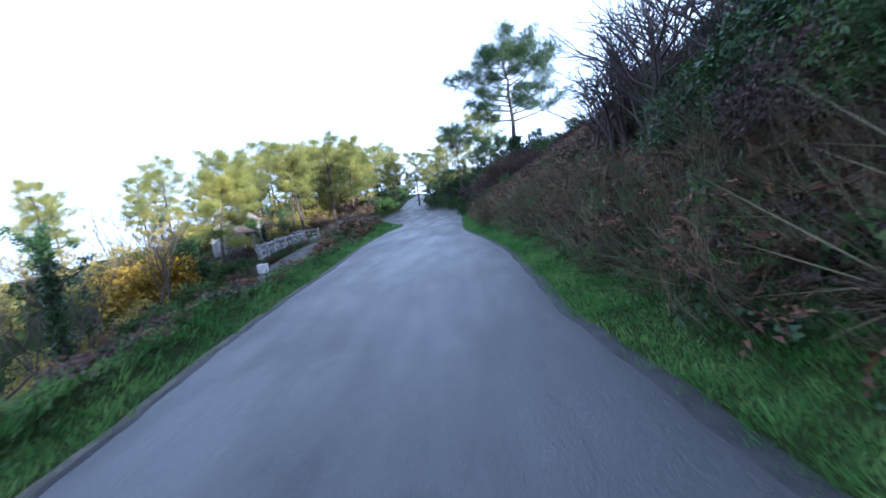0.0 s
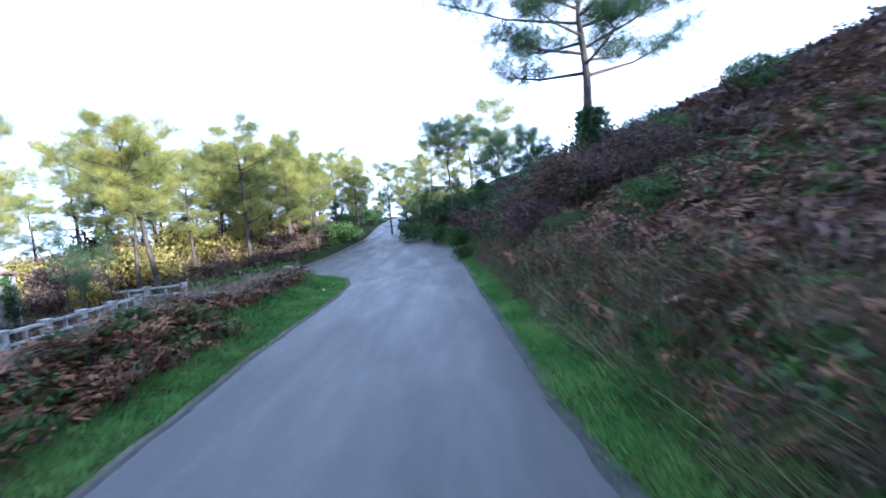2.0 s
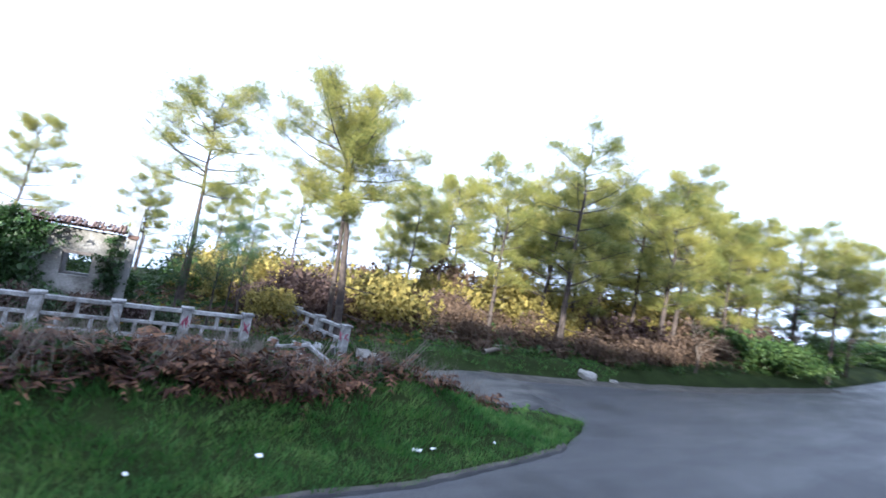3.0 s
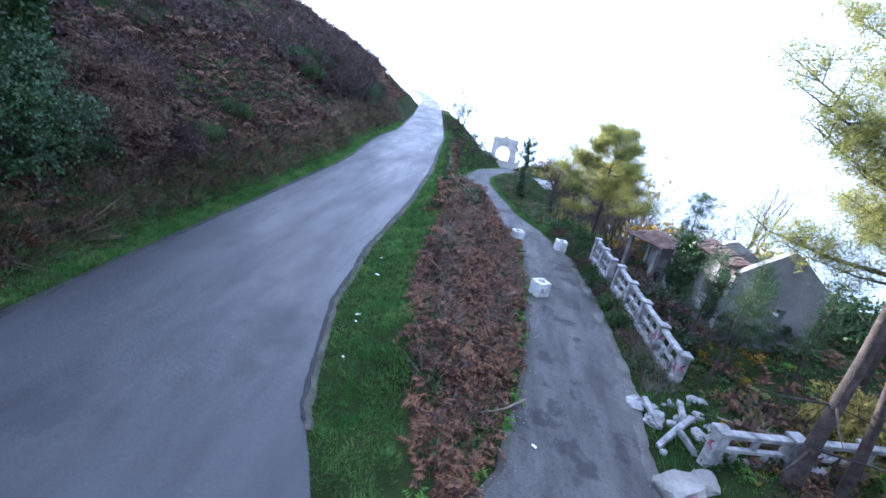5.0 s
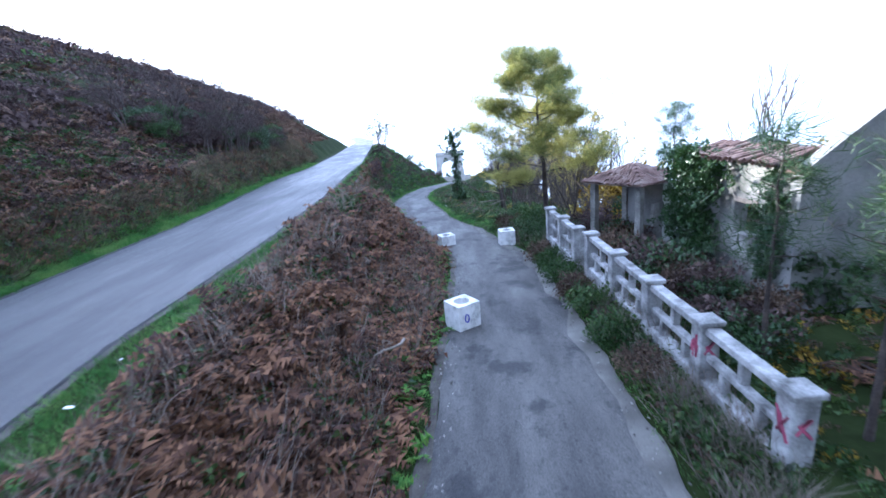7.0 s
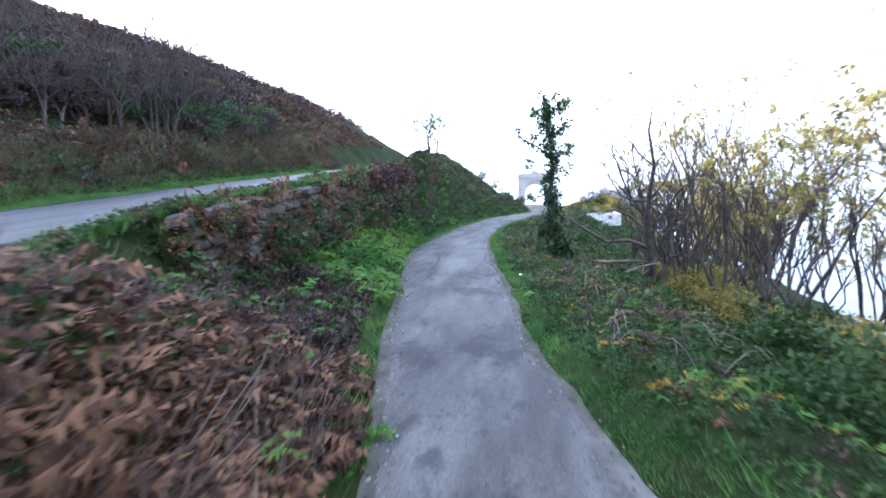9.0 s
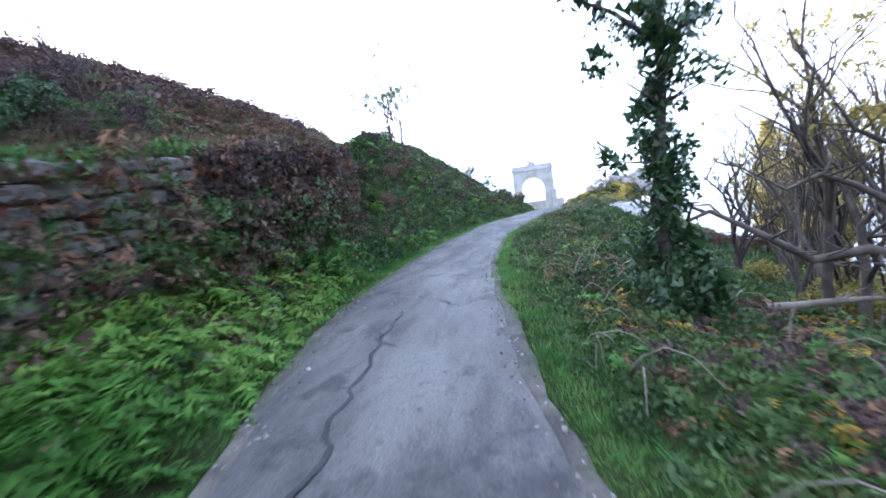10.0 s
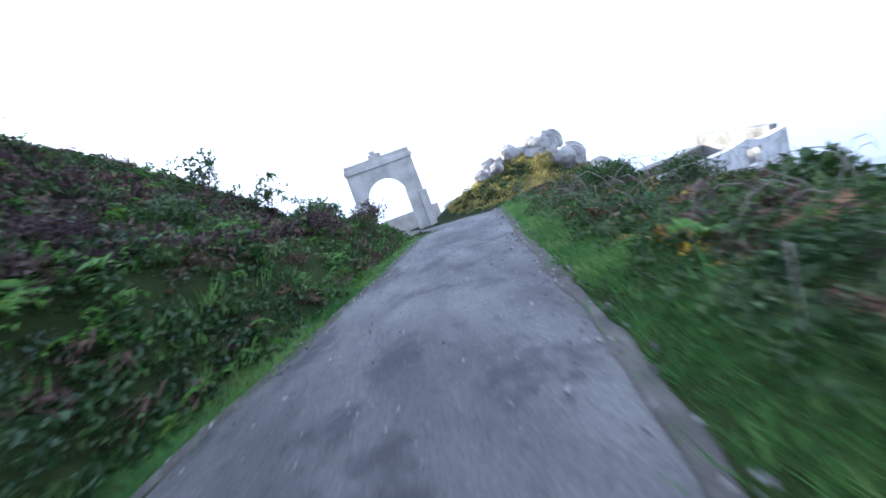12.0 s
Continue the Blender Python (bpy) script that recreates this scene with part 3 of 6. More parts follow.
verge = spots(7600, -9, 3, -22, 33, west_verge, (0.6, 1.3))
verge += spots(6500, 2, 8, -22, 36, lambda x, y: (off_east(x, y) > 0.1) & (off_east(x, y) < 1.25), (0.6, 1.2))
verge += spots(3200, 2, 8, -4, 26, lambda x, y: (off_east(x, y) > 0.1) & (off_east(x, y) < 1.9), (0.7, 1.4))
verge += spots(1300, -8, 4, 31, 60, lambda x, y: (off_east(x, y) > 0) & (off_east(x, y) < 1.8), (0.8, 1.8))
verge += spots(4200, -12, -2, -46, 28, lambda x, y: ((off_lane_east(x, y) > 0.1) & (off_lane_east(x, y) < 0.75) & (off_west(x, y) > 0.4)) | ((off_lane_west(x, y) > 0.12) & (off_lane_west(x, y) < 0.9)), (0.5, 1.1))
verge += spots(1500, -20, -9, 24, 40, lambda x, y: (np.where(y > 31.5, off_west(x, y), off_lane_west(x, y)) > 0.3), (0.7, 1.6))
verge += spots(700, 4, 12, -24, 34, lambda x, y: (off_east(x, y) > 1.4) & (off_east(x, y) < 2.6), (0.8, 1.8))
verge += spots(800, -14, -1, -46, 10, lambda x, y: (near_road(x, y) > 0.6) & (near_road(x, y) < 3.2) & (off_west(x, y) > 0.8), (1.0, 1.9))
verge += spots(3200, -12, -2, -48, 5, lambda x, y: ((off_lane_east(x, y) > 0.05) & (off_lane_east(x, y) < 0.7)) | ((off_lane_west(x, y) > 0.08) & (off_lane_west(x, y) < 0.6)), (0.5, 1.0))
stuff("verge_grass", T_GRASS, verge, M_GRASS, "short bright green grass along the road edges", "grass")


# bracken on the bank between the roads and over the hillside
def between(x, y):
    return (off_lane_east(x, y) > 0.55) & (off_west(x, y) > 2.35) & (y < 29.4) & (y > 3)


bracken = spots(3200, -9, 0, 3, 30, between, (0.5, 1.0), 0.03)
bracken_hill = spots(4200, 4, 34, -50, 42, lambda x, y: (off_east(x, y) > 2.6) & (off_east(x, y) < 11), (0.65, 1.2))
bracken_hill += spots(1300, 4, 12, 4, 44, lambda x, y: (off_east(x, y) > 1.9) & (off_east(x, y) < 5), (0.5, 0.95))
bracken_hill += spots(1300, 8, 60, -70, 60, lambda x, y: off_east(x, y) > 9, (1.4, 2.6))
bracken += spots(800, -14, 2, -48, 4, lambda x, y: (near_road(x, y) > 0.8) & (off_west(x, y) > 1.3), (0.25, 0.5))
bracken += spots(330, -24, -12.4, 12, 40, lambda x, y: (np.where(y > 31.5, off_west(x, y), off_lane_west(x, y)) > 1.6), (0.6, 1.0))
stuff("heather", T_LEAF, spots(3600, 5, 24, -22, 42, lambda x, y: (off_east(x, y) > 2.3) & (off_east(x, y) < 14), (0.5, 1.0)), M_HEATHER, "dark purple-brown heather over the steep hillside", "heather", 0.35)
stuff("dead_bracken", T_HILLFERN, bracken_hill, M_HILLFERN, "rust and purple-brown dead bracken over the hillside", "bracken", 0.25)
tall = lambda x, y: (y > 4.5) & (off_west(x, y) > 1.5) & (off_west(x, y) < 3.4) & (off_lane_east(x, y) > 0.7)
stuff("dead_bracken", T_FERN, spots(420, -8, 0, -3, 14, tall, (0.7, 1.15)), M_FERN, "tall rust brown bracken on the bank edge", "bracken", 0.25)
stuff("bramble", T_LEAF, spots(300, -8, 0, -3, 14, tall, (0.6, 1.2)), M_SCRUB, "tangled green brambles on the bank edge", "undergrowth", 0.3)
stuff("dead_bracken", T_FERN, bracken, M_FERN, "rust brown dead bracken covering banks and hillside", "bracken", 0.25)

# long dry grass hanging on the cut bank
stuff("dry_grass", T_TUSSOCK, spots(2300, 3, 10, -26, 30, lambda x, y: (off_east(x, y) > 0.95) & (off_east(x, y) < np.where(y < 2, 2.9, 2.3)), (0.5, 1.35), 0.02), M_DRY, "long straw-coloured grass hanging on the road bank", "grass", 0.6)
face = lambda x, y: (off_east(x, y) > 1.15) & (off_east(x, y) < 3.4)
stuff("dead_bracken", T_FERN, spots(1500, 4, 10, -26, 32, face, (0.35, 0.8)), M_FERN, "dead bracken hanging down the cut bank", "bracken", 0.6)
stuff("heather", T_LEAF, spots(1700, 4, 10, -26, 32, face, (0.4, 0.8)), M_HEATHER, "dark withered brambles on the cut bank", "undergrowth", 0.5)
stuff("bramble", T_LEAF, spots(900, 4, 10, -26, 32, lambda x, y: (off_east(x, y) > 0.9) & (off_east(x, y) < 2.4), (0.3, 0.7)), M_IVY, "dark green brambles at the foot of the bank", "undergrowth", 0.5)
stuff("dry_grass", T_TUSSOCK, spots(260, -10, -3.5, -46, 6, lambda x, y: (near_road(x, y) > 0.4) & (near_road(x, y) < 1.6) & (off_west(x, y) > 1), (0.3, 0.6), 0.02), M_DRY, "straw-coloured grass arching beside the lane", "grass", 0.45)


# green undergrowth
def lane_bank(x, y):
    return (off_lane_east(x, y) > 0.7) & (off_west(x, y) > 0.6) & (y < 6)


under = spots(2500, -9, 4, -54, 6, lambda x, y: lane_bank(x, y) & ((off_west(x, y) > 1.3) | (y < -16)), (0.35, 0.85))
under += spots(1300, -7, 1, -32, -8, lane_bank, (0.25, 0.5))
under += spots(2300, -14, -6, -56, 12, lambda x, y: (off_lane_west(x, y) > 0.7) & (off_lane_west(x, y) < 3.0), (0.25, 0.55))
under += spots(2200, -22, -8, -60, 12, lambda x, y: (off_lane_west(x, y) > 2.8), (0.5, 1.2))
under += spots(300, -9, -1, 4, 30, between, (0.6, 1.0))
under += spots(1500, 4, 14, -26, 34, lambda x, y: (off_east(x, y) > 1.6) & (off_east(x, y) < 8), (0.5, 1.1))
under += spots(560, -13, -10.5, 6, 23.5, lambda x, y: (off_lane_west(x, y) > 0.35) & (off_lane_west(x, y) < 1.0), (0.3, 0.62))
under += spots(260, -13, -10.5, 6, 27, lambda x, y: (off_lane_west(x, y) > 0.9) & (off_lane_west(x, y) < 1.6), (0.35, 0.7))
under += spots(450, -30, -9, 31, 70, lambda x, y: (off_west(x, y) > 1.2), (0.7, 1.5))
under += spots(900, -26, -12.6, 6, 32, lambda x, y: (off_lane_west(x, y) > 1.8), (0.35, 0.9))
under += spots(200, 20, 60, -70, 60, lambda x, y: off_east(x, y) > 16, (1.5, 2.6))
stuff("bramble", T_LEAF, under, M_SCRUB, "low dark green brambles and undergrowth", "undergrowth", 0.2)
stuff("autumn_fern", T_LEAF, spots(330, -18, -8, -46, 28, lambda x, y: (off_lane_west(x, y) > 0.9) & (off_lane_west(x, y) < 7), (0.25, 0.6)), M_YELLOW, "yellowing leaves among the undergrowth", "undergrowth", 0.3)


def arching(n, x0, x1, y0, y1, keep, name, label, grow=1.0):
    """Pale dead canes arching out of the undergrowth."""
    runs = []
    for x, y, z, s in spots(n, x0, x1, y0, y1, keep):
        a = rng.uniform(0, 6.283)
        L, h = grow * rng.uniform(0.4, 1.0), grow * rng.uniform(0.2, 0.42)
        runs.append(([(x + L * u * math.cos(a), y + L * u * math.sin(a), z + h * 4 * u * (1 - u * 0.85)) for u in (0, 0.25, 0.5, 0.75, 1.0)], [0.008, 0.008, 0.007, 0.005, 0.003]))
    return tagged(new(name, tubes_mesh(name, runs, M_TWIG, 4)), label, "canes", kind="stuff")


green = spots(230, -8, -2, -12, -0.8, lambda x, y: (off_lane_east(x, y) > 0.4) & (off_west(x, y) > 1.4), (0.5, 0.95))
green += spots(520, -8, 1, -50, 6, lambda x, y: lane_bank(x, y) & (off_west(x, y) > 1.3), (0.4, 0.85))
green += spots(260, -15, -6, -50, 8, lambda x, y: (off_lane_west(x, y) > 0.6) & (off_lane_west(x, y) < 5), (0.3, 0.6))
green += spots(120, -9, -3, 4, 30, lambda x, y: (off_lane_east(x, y) > 0.2) & (off_lane_east(x, y) < 0.8) & (off_west(x, y) > 1), (0.4, 0.7))
green += spots(160, -24, -12.6, 11, 34, lambda x, y: (np.where(y > 31.5, off_west(x, y), off_lane_west(x, y)) > 1.4), (0.4, 0.7))
green += spots(220, -8, -1, -6, -0.8, lambda x, y: (off_lane_east(x, y) > 1.0) & (off_west(x, y) > 1.5), (0.45, 0.85))
stuff("green_fern", T_FERN, green, M_GREENFERN, "fresh green ferns on the banks beside the lane", "fern", 0.25)
stuff("heather", T_LEAF, spots(520, -8, -1, -1.5, 5, lambda x, y: (off_lane_east(x, y) > 0.7) & (off_west(x, y) > 1.4), (0.4, 0.8)), M_HEATHER, "dark purple-brown heather under the retaining wall", "heather", 0.4)
stuff("dry_weeds", T_TWIGS, spots(420, -13, -10.4, 8, 24, lambda x, y: (off_lane_west(x, y) > 0.3) & (off_lane_west(x, y) < 1.1), (0.3, 0.75)) + spots(260, -9, -1, 3, 30, between, (0.6, 1.0)), M_TWIG, "thin dry weed stalks", "weeds", 0.3)
stuff("low_heath", T_LEAF, spots(2400, 12, 70, -75, 60, lambda x, y: off_east(x, y) > 8, (1.2, 2.8)), M_HEATHER, "dark low heath over the hilltop", "heath", 0.2)
arching(170, -13, -6.5, -46, 4, lambda x, y: (off_lane_west(x, y) > 0.7) & (off_lane_west(x, y) < 4), "dead_cane", "pale dead canes arching over the undergrowth")
arching(46, -16, -8, -42, -27, lambda x, y: (off_lane_west(x, y) > 1.2) & (off_lane_west(x, y) < 4), "dead_cane", "pale dead canes arching over the brambles", 1.5)

brown = spots(1300, -9, 2, -54, 4, lambda x, y: lane_bank(x, y) & (off_west(x, y) > 1.3), (0.3, 0.75))
brown += spots(700, -16, -6, -54, 6, lambda x, y: (off_lane_west(x, y) > 1.0), (0.25, 0.6))
brown += spots(1400, -34, -11, 24, 66, lambda x, y: (np.where(y > 31.5, off_west(x, y), off_lane_west(x, y)) > 2.2), (0.7, 1.7))
stuff("withered_scrub", T_LEAF, brown, M_BROWN, "withered brown scrub and heather", "scrub", 0.3)

stuff("bramble", T_LEAF, spots(420, -5, 1, -14.5, 7, lambda x, y: (off_west(x, y) > 0.75) & (off_west(x, y) < 1.5), (0.3, 0.6)), M_SCRUB, "brambles along the top of the retaining wall", "undergrowth", 0.3)
stuff("withered_scrub", T_LEAF, spots(260, -5, 1, -14.5, 7, lambda x, y: (off_west(x, y) > 0.7) & (off_west(x, y) < 1.5), (0.25, 0.5)), M_BROWN, "withered scrub along the top of the retaining wall", "scrub", 0.3)

stuff("bramble", T_LEAF, spots(1500, -8, 1, -36, -12, lambda x, y: (off_west(x, y) > 1.0) & (off_lane_east(x, y) > 0.5) & (off_lane_east(x, y) < 4.2), (0.3, 0.6)), M_IVY, "thick brambles covering the slope above the lane", "undergrowth", 0.35)
stuff("green_fern", T_FERN, spots(260, -8, 1, -40, -12, lambda x, y: (off_west(x, y) > 1.2) & (off_lane_east(x, y) > 0.6) & (off_lane_east(x, y) < 4), (0.35, 0.7)), M_GREENFERN, "fresh green ferns on the slope above the lane", "fern", 0.35)
stuff("autumn_fern", T_FERN, spots(420, -15, -6, -46, 4, lambda x, y: (off_lane_west(x, y) > 0.8) & (off_lane_west(x, y) < 5), (0.2, 0.42)), M_YELLOW, "orange and yellow dying ferns beside the lane", "fern", 0.3)
stuff("bramble", T_LEAF, spots(300, -12.2, -11, 9, 23.4, lambda x, y: (off_lane_west(x, y) > 0.42) & (off_lane_west(x, y) < 0.74), (0.45, 0.8)), M_SCRUB, "tall weeds against the foot of the balustrade", "undergrowth", 0.3)
stuff("withered_scrub", T_LEAF, spots(220, -12.2, -11, 9, 23.4, lambda x, y: (off_lane_west(x, y) > 0.4) & (off_lane_west(x, y) < 0.72), (0.35, 0.65)), M_BROWN, "withered weeds against the foot of the balustrade", "scrub", 0.3)


def pebbles(n, x0, x1, y0, y1, keep, name, label, size):
    """Loose grit: tiny uneven eight-sided stones."""
    base = np.array([(1, 0, 0), (-1, 0, 0), (0, 1, 0), (0, -1, 0), (0, 0, 0.7), (0, 0, -0.5)], float)
    tri = np.array([(0, 2, 4), (2, 1, 4), (1, 3, 4), (3, 0, 4), (2, 0, 5), (1, 2, 5), (3, 1, 5), (0, 3, 5)])
    forms = [(base * rng.uniform(0.6, 1.3, (6, 1)), tri) for _ in range(6)]
    places = [(x, y, float(side_z(y)) + 0.075, q) for x, y, z, q in spots(n, x0, x1, y0, y1, keep, size)]
    return stuff(name, forms, places, M_GRIT, label, "gravel", 0.4)


pebbles(2600, -14, -2, -48, 29, lambda x, y: np.abs(np.abs(x - side_mid(y)) - side_half(y) + 0.12) < 0.2, "grit", "loose grit and crumbs of asphalt along the lane's edges", (0.008, 0.026))
pebbles(1500, -12, -3, -44, -8, lambda x, y: np.abs(x - side_mid(y)) < side_half(y) - 0.1, "grit", "loose stones scattered over the worn lane", (0.006, 0.018))

stuff("bramble", T_LEAF, spots(2300, -12, -5, -42, 2, lambda x, y: (off_lane_west(x, y) > 0.45) & (off_lane_west(x, y) < 3.2), (0.28, 0.5)), M_SCRUB, "low green undergrowth beside the lane", "undergrowth", 0.35)
stuff("verge_grass", T_GRASS, spots(2600, -12, -2, -44, 3, lambda x, y: ((off_lane_east(x, y) > 0.02) & (off_lane_east(x, y) < 0.8)) | ((off_lane_west(x, y) > 0.02) & (off_lane_west(x, y) < 0.5)), (0.4, 0.8)), M_GRASS, "bright green grass along the worn lane", "grass")

stuff("verge_grass", T_GRASS, spots(3600, -12, -2, -48, -10, lambda x, y: ((off_lane_east(x, y) > -0.02) & (off_lane_east(x, y) < 0.85)) | ((off_lane_west(x, y) > 0.0) & (off_lane_west(x, y) < 0.7)), (0.5, 0.95)), M_GRASS, "bright green grass strip beside the worn lane", "grass")
stuff("leaf_litter", T_LEAF, spots(420, -21, -12.5, 19, 31, lambda x, y: off_lane_west(x, y) > 1.5, (0.15, 0.4)), M_YELLOW, "yellow dying leaves in the overgrown garden", "undergrowth", 0.4)
stuff("leaf_litter", T_LEAF, spots(520, -21, -12.5, 13, 31, lambda x, y: off_lane_west(x, y) > 1.4, (0.18, 0.45)), M_BROWN, "brown leaf litter and stalks in the overgrown garden", "undergrowth", 0.4)
stuff("bracken_stalk", T_TWIGS, spots(420, -9, -1, 4, 29.5, between, (0.5, 0.9)), M_TWIG, "pale dry stalks standing in the bracken", "stalks", 0.45)
stuff("bramble", T_LEAF, spots(260, -9, -1, 6, 29.5, between, (0.45, 0.8)), M_SCRUB, "brambles growing through the bracken", "undergrowth", 0.3)
stuff("heather", T_LEAF, spots(2600, -8, 2, -46, -9, lambda x, y: (off_west(x, y) > 0.9) & (off_lane_east(x, y) > 1.7) & (off_lane_east(x, y) < 6), (0.35, 0.7)), M_HEATHER, "dark purple-brown heather on the slope above the lane", "heather", 0.4)
stuff("heather", T_LEAF, spots(2000, -16, -5, -46, 2, lambda x, y: (off_lane_west(x, y) > 1.3) & (off_lane_west(x, y) < 5), (0.25, 0.5)), M_HEATHER, "dark purple-brown heather among the undergrowth", "heather", 0.4)

stuff("dead_bracken", T_FERN, spots(1100, -15, -6, -46, 0, lambda x, y: (off_lane_west(x, y) > 0.7) & (off_lane_west(x, y) < 4.5), (0.2, 0.42)), M_FERN, "rust brown bracken dying beside the lane", "bracken", 0.35)

stuff("knoll_scrub", T_LEAF, spots(900, -27, -12.5, -67, -52, lambda x, y: off_lane_west(x, y) > 1.0, (0.5, 1.1)), M_OLIVE, "sunlit yellow-green scrub covering the knoll", "scrub", 0.3)


# ---- trees ----
def thing(name, at, label, category, group=""):
    e = new(name)
    e.location = at
    e.empty_display_size = 0.2
    return tagged(e, label, category, group)


def pine(name, at, height, spread, label, seed, bare=0.5, lean=(0, 0), tufts=300, trunk=0.16, ivy=0.0, group="pines", needles=None):
    """A tapered, bending trunk, limbs and a layered, gappy crown of needle tufts."""
    r = random.Random(seed)
    root = thing(name, at, label, "tree", group)
    n = 9
    pts = [(lean[0] * (i / n) ** 1.5 + r.uniform(-0.06, 0.06) * i / n * height * 0.25, lean[1] * (i / n) ** 1.5 + r.uniform(-0.06, 0.06) * i / n * height * 0.25, height * 0.94 * i / n - 0.15 * (i == 0)) for i in range(n + 1)]
    rad = [trunk * (1.25 if i == 0 else 1 - 0.85 * i / n) for i in range(n + 1)]
    stem = part("trunk", tubes_mesh("trunk", [(pts, rad)], M_BARK, 8), None, root)
    tips = []
    count = int(14 + height * 1.3)
    for i in range(count):
        s = bare + (1 - bare) * ((i + r.random()) / count) ** 0.85
        k = min(int(s * n), n - 1)
        u = s * n - k
        p = Vector(pts[k]).lerp(Vector(pts[k + 1]), u)
        a = i * 2.4 + r.uniform(-0.5, 0.5)
        top = (s - bare) / (1 - bare)
        reach = spread * (1.12 - 0.7 * top ** 2) * r.uniform(0.55, 1.12) * (0.75 if top < 0.12 else 1)
        d = Vector((math.cos(a), math.sin(a), r.uniform(0.0, 0.32) + 0.2 * top))
        q1 = p + d * reach * 0.5
        q2 = q1 + Vector((d.x, d.y, d.z * 1.2 + 0.14)) * reach * 0.5
        w = trunk * 0.34 * (1 - 0.6 * top)
        runs = [([p, q1, q2], [w, w * 0.6, w * 0.2])]
        for j in range(6):
            f = r.uniform(0.4, 1.0)
            b = p.lerp(q1, f * 2) if f < 0.5 else q1.lerp(q2, f * 2 - 1)
            c = b + Vector((r.uniform(-1, 1), r.uniform(-1, 1), r.uniform(0.05, 0.6))) * reach * 0.36
            runs.append(([b, c], [w * 0.3, w * 0.1]))
            tips.append((c, b))
        tips += [(q2, q1), (q2, q1)]
        part("limb", tubes_mesh("limb", runs, M_BARK, 5), None, root)
    for i in range(5):
        s = bare * r.uniform(0.4, 0.95)
        k = min(int(s * n), n - 1)
        p = Vector(pts[k])
        a = r.uniform(0, 6.28)
        q = p + Vector((math.cos(a), math.sin(a), r.uniform(-0.15, 0.3))) * spread * r.uniform(0.3, 0.7)
        part("dead_limb", tubes_mesh("dead_limb", [([p, p.lerp(q, 0.6) + Vector((0, 0, -0.05)), q], [trunk * 0.18, trunk * 0.12, trunk * 0.04])], M_BARK, 5), None, stem)
    places = []
    for i in range(int(tufts * 3.0)):
        c, b = tips[r.randrange(len(tips))]
        g = c.lerp(b, r.random() * 0.7) + Vector((r.gauss(0, 0.17), r.gauss(0, 0.17), r.gauss(0.04, 0.11))) * (0.5 + 0.25 * spread)
        places.append((g.x, g.y, g.z, r.uniform(0.7, 1.35)))
    part("crown", scatter("crown", T_NEEDLE, places, needles or M_SUNNEEDLE, 0.5), None, root)
    if ivy:
        grown = []
        for i in range(int(190 * ivy)):
            h = r.uniform(0, ivy)
            k = min(int(h / (height * 0.94) * n), n - 1)
            p = Vector(pts[k]).lerp(Vector(pts[k + 1]), h / (height * 0.94) * n - k)
            a = r.uniform(0, 6.28)
            rr = trunk + r.uniform(0.0, 0.22) * (1.2 - 0.6 * h / ivy)
            grown.append((p.x + rr * math.cos(a), p.y + rr * math.sin(a), p.z, r.uniform(0.7, 1.3)))
        part("ivy", scatter("ivy", T_IVY, grown, M_IVY, 0.6), None, stem, "glossy dark green ivy round the trunk")
    return root


def bare_tree(name, at, height, spread, label, seed, stems=1, mat=None, thick=0.09, levels=4, group="bare trees", lean=(0, 0), leaves=0, leaf_mat=None, up=0.75):
    """Forking leafless branches."""
    r = random.Random(seed)
    root = thing(name, at, label, "tree", group)
    mat = mat or M_BRANCH
    trunk_runs, runs, ends = [], [], []

    def grow(p, d, length, w, level):
        q = p + d * length * 0.5 + Vector((r.gauss(0, 0.05), r.gauss(0, 0.05), 0)) * length
        e = q + (d + Vector((r.gauss(0, 0.22), r.gauss(0, 0.22), r.gauss(0.03, 0.12)))).normalized() * length * 0.5
        if level == 1:
            runs.append([])
        (trunk_runs if level == 0 else runs[-1]).append(([p, q, e], [w, w * 0.82, w * 0.62]))
        if level >= levels:
            ends.append(e)
            return
        for k in range(3 if level < 3 else 2):
            nd = (d * up + Vector((r.gauss(0, 0.55), r.gauss(0, 0.55), r.gauss(0.1, 0.3))) * spread).normalized()
            grow(e if k < 2 else q, nd, length * r.uniform(0.55, 0.8), w * 0.58, level + 1)

    for s in range(stems):
        a = r.uniform(0, 6.28)
        off = Vector((math.cos(a), math.sin(a), 0)) * (0.25 * stems ** 0.5 if stems > 1 else 0) * r.random()
        d = Vector((lean[0] + (r.gauss(0, 0.16) if stems > 1 else 0), lean[1] + (r.gauss(0, 0.16) if stems > 1 else 0), 1)).normalized()
        grow(off + Vector((0, 0, -0.15)), d, height * 0.36 * r.uniform(0.8, 1.1), thick, 0)
    part("trunk", tubes_mesh("trunk", trunk_runs, mat, 7), None, root)
    for limb in runs:
        part("branch", tubes_mesh("branch", limb, mat, 4), None, root)
    if leaves:
        pl = []
        for i in range(leaves):
            e = ends[r.randrange(len(ends))]
            pl.append((e.x + r.gauss(0, 0.15), e.y + r.gauss(0, 0.15), e.z + r.gauss(0, 0.15), r.uniform(0.35, 0.75)))
        part("leaves", scatter("leaves", T_IVY, pl, leaf_mat or M_SCRUB, 0.6), None, root)
    return root


def ground_at(x, y):
    return float(land(x, y))


def on_land(x, y):
    return (x, y, ground_at(x, y))


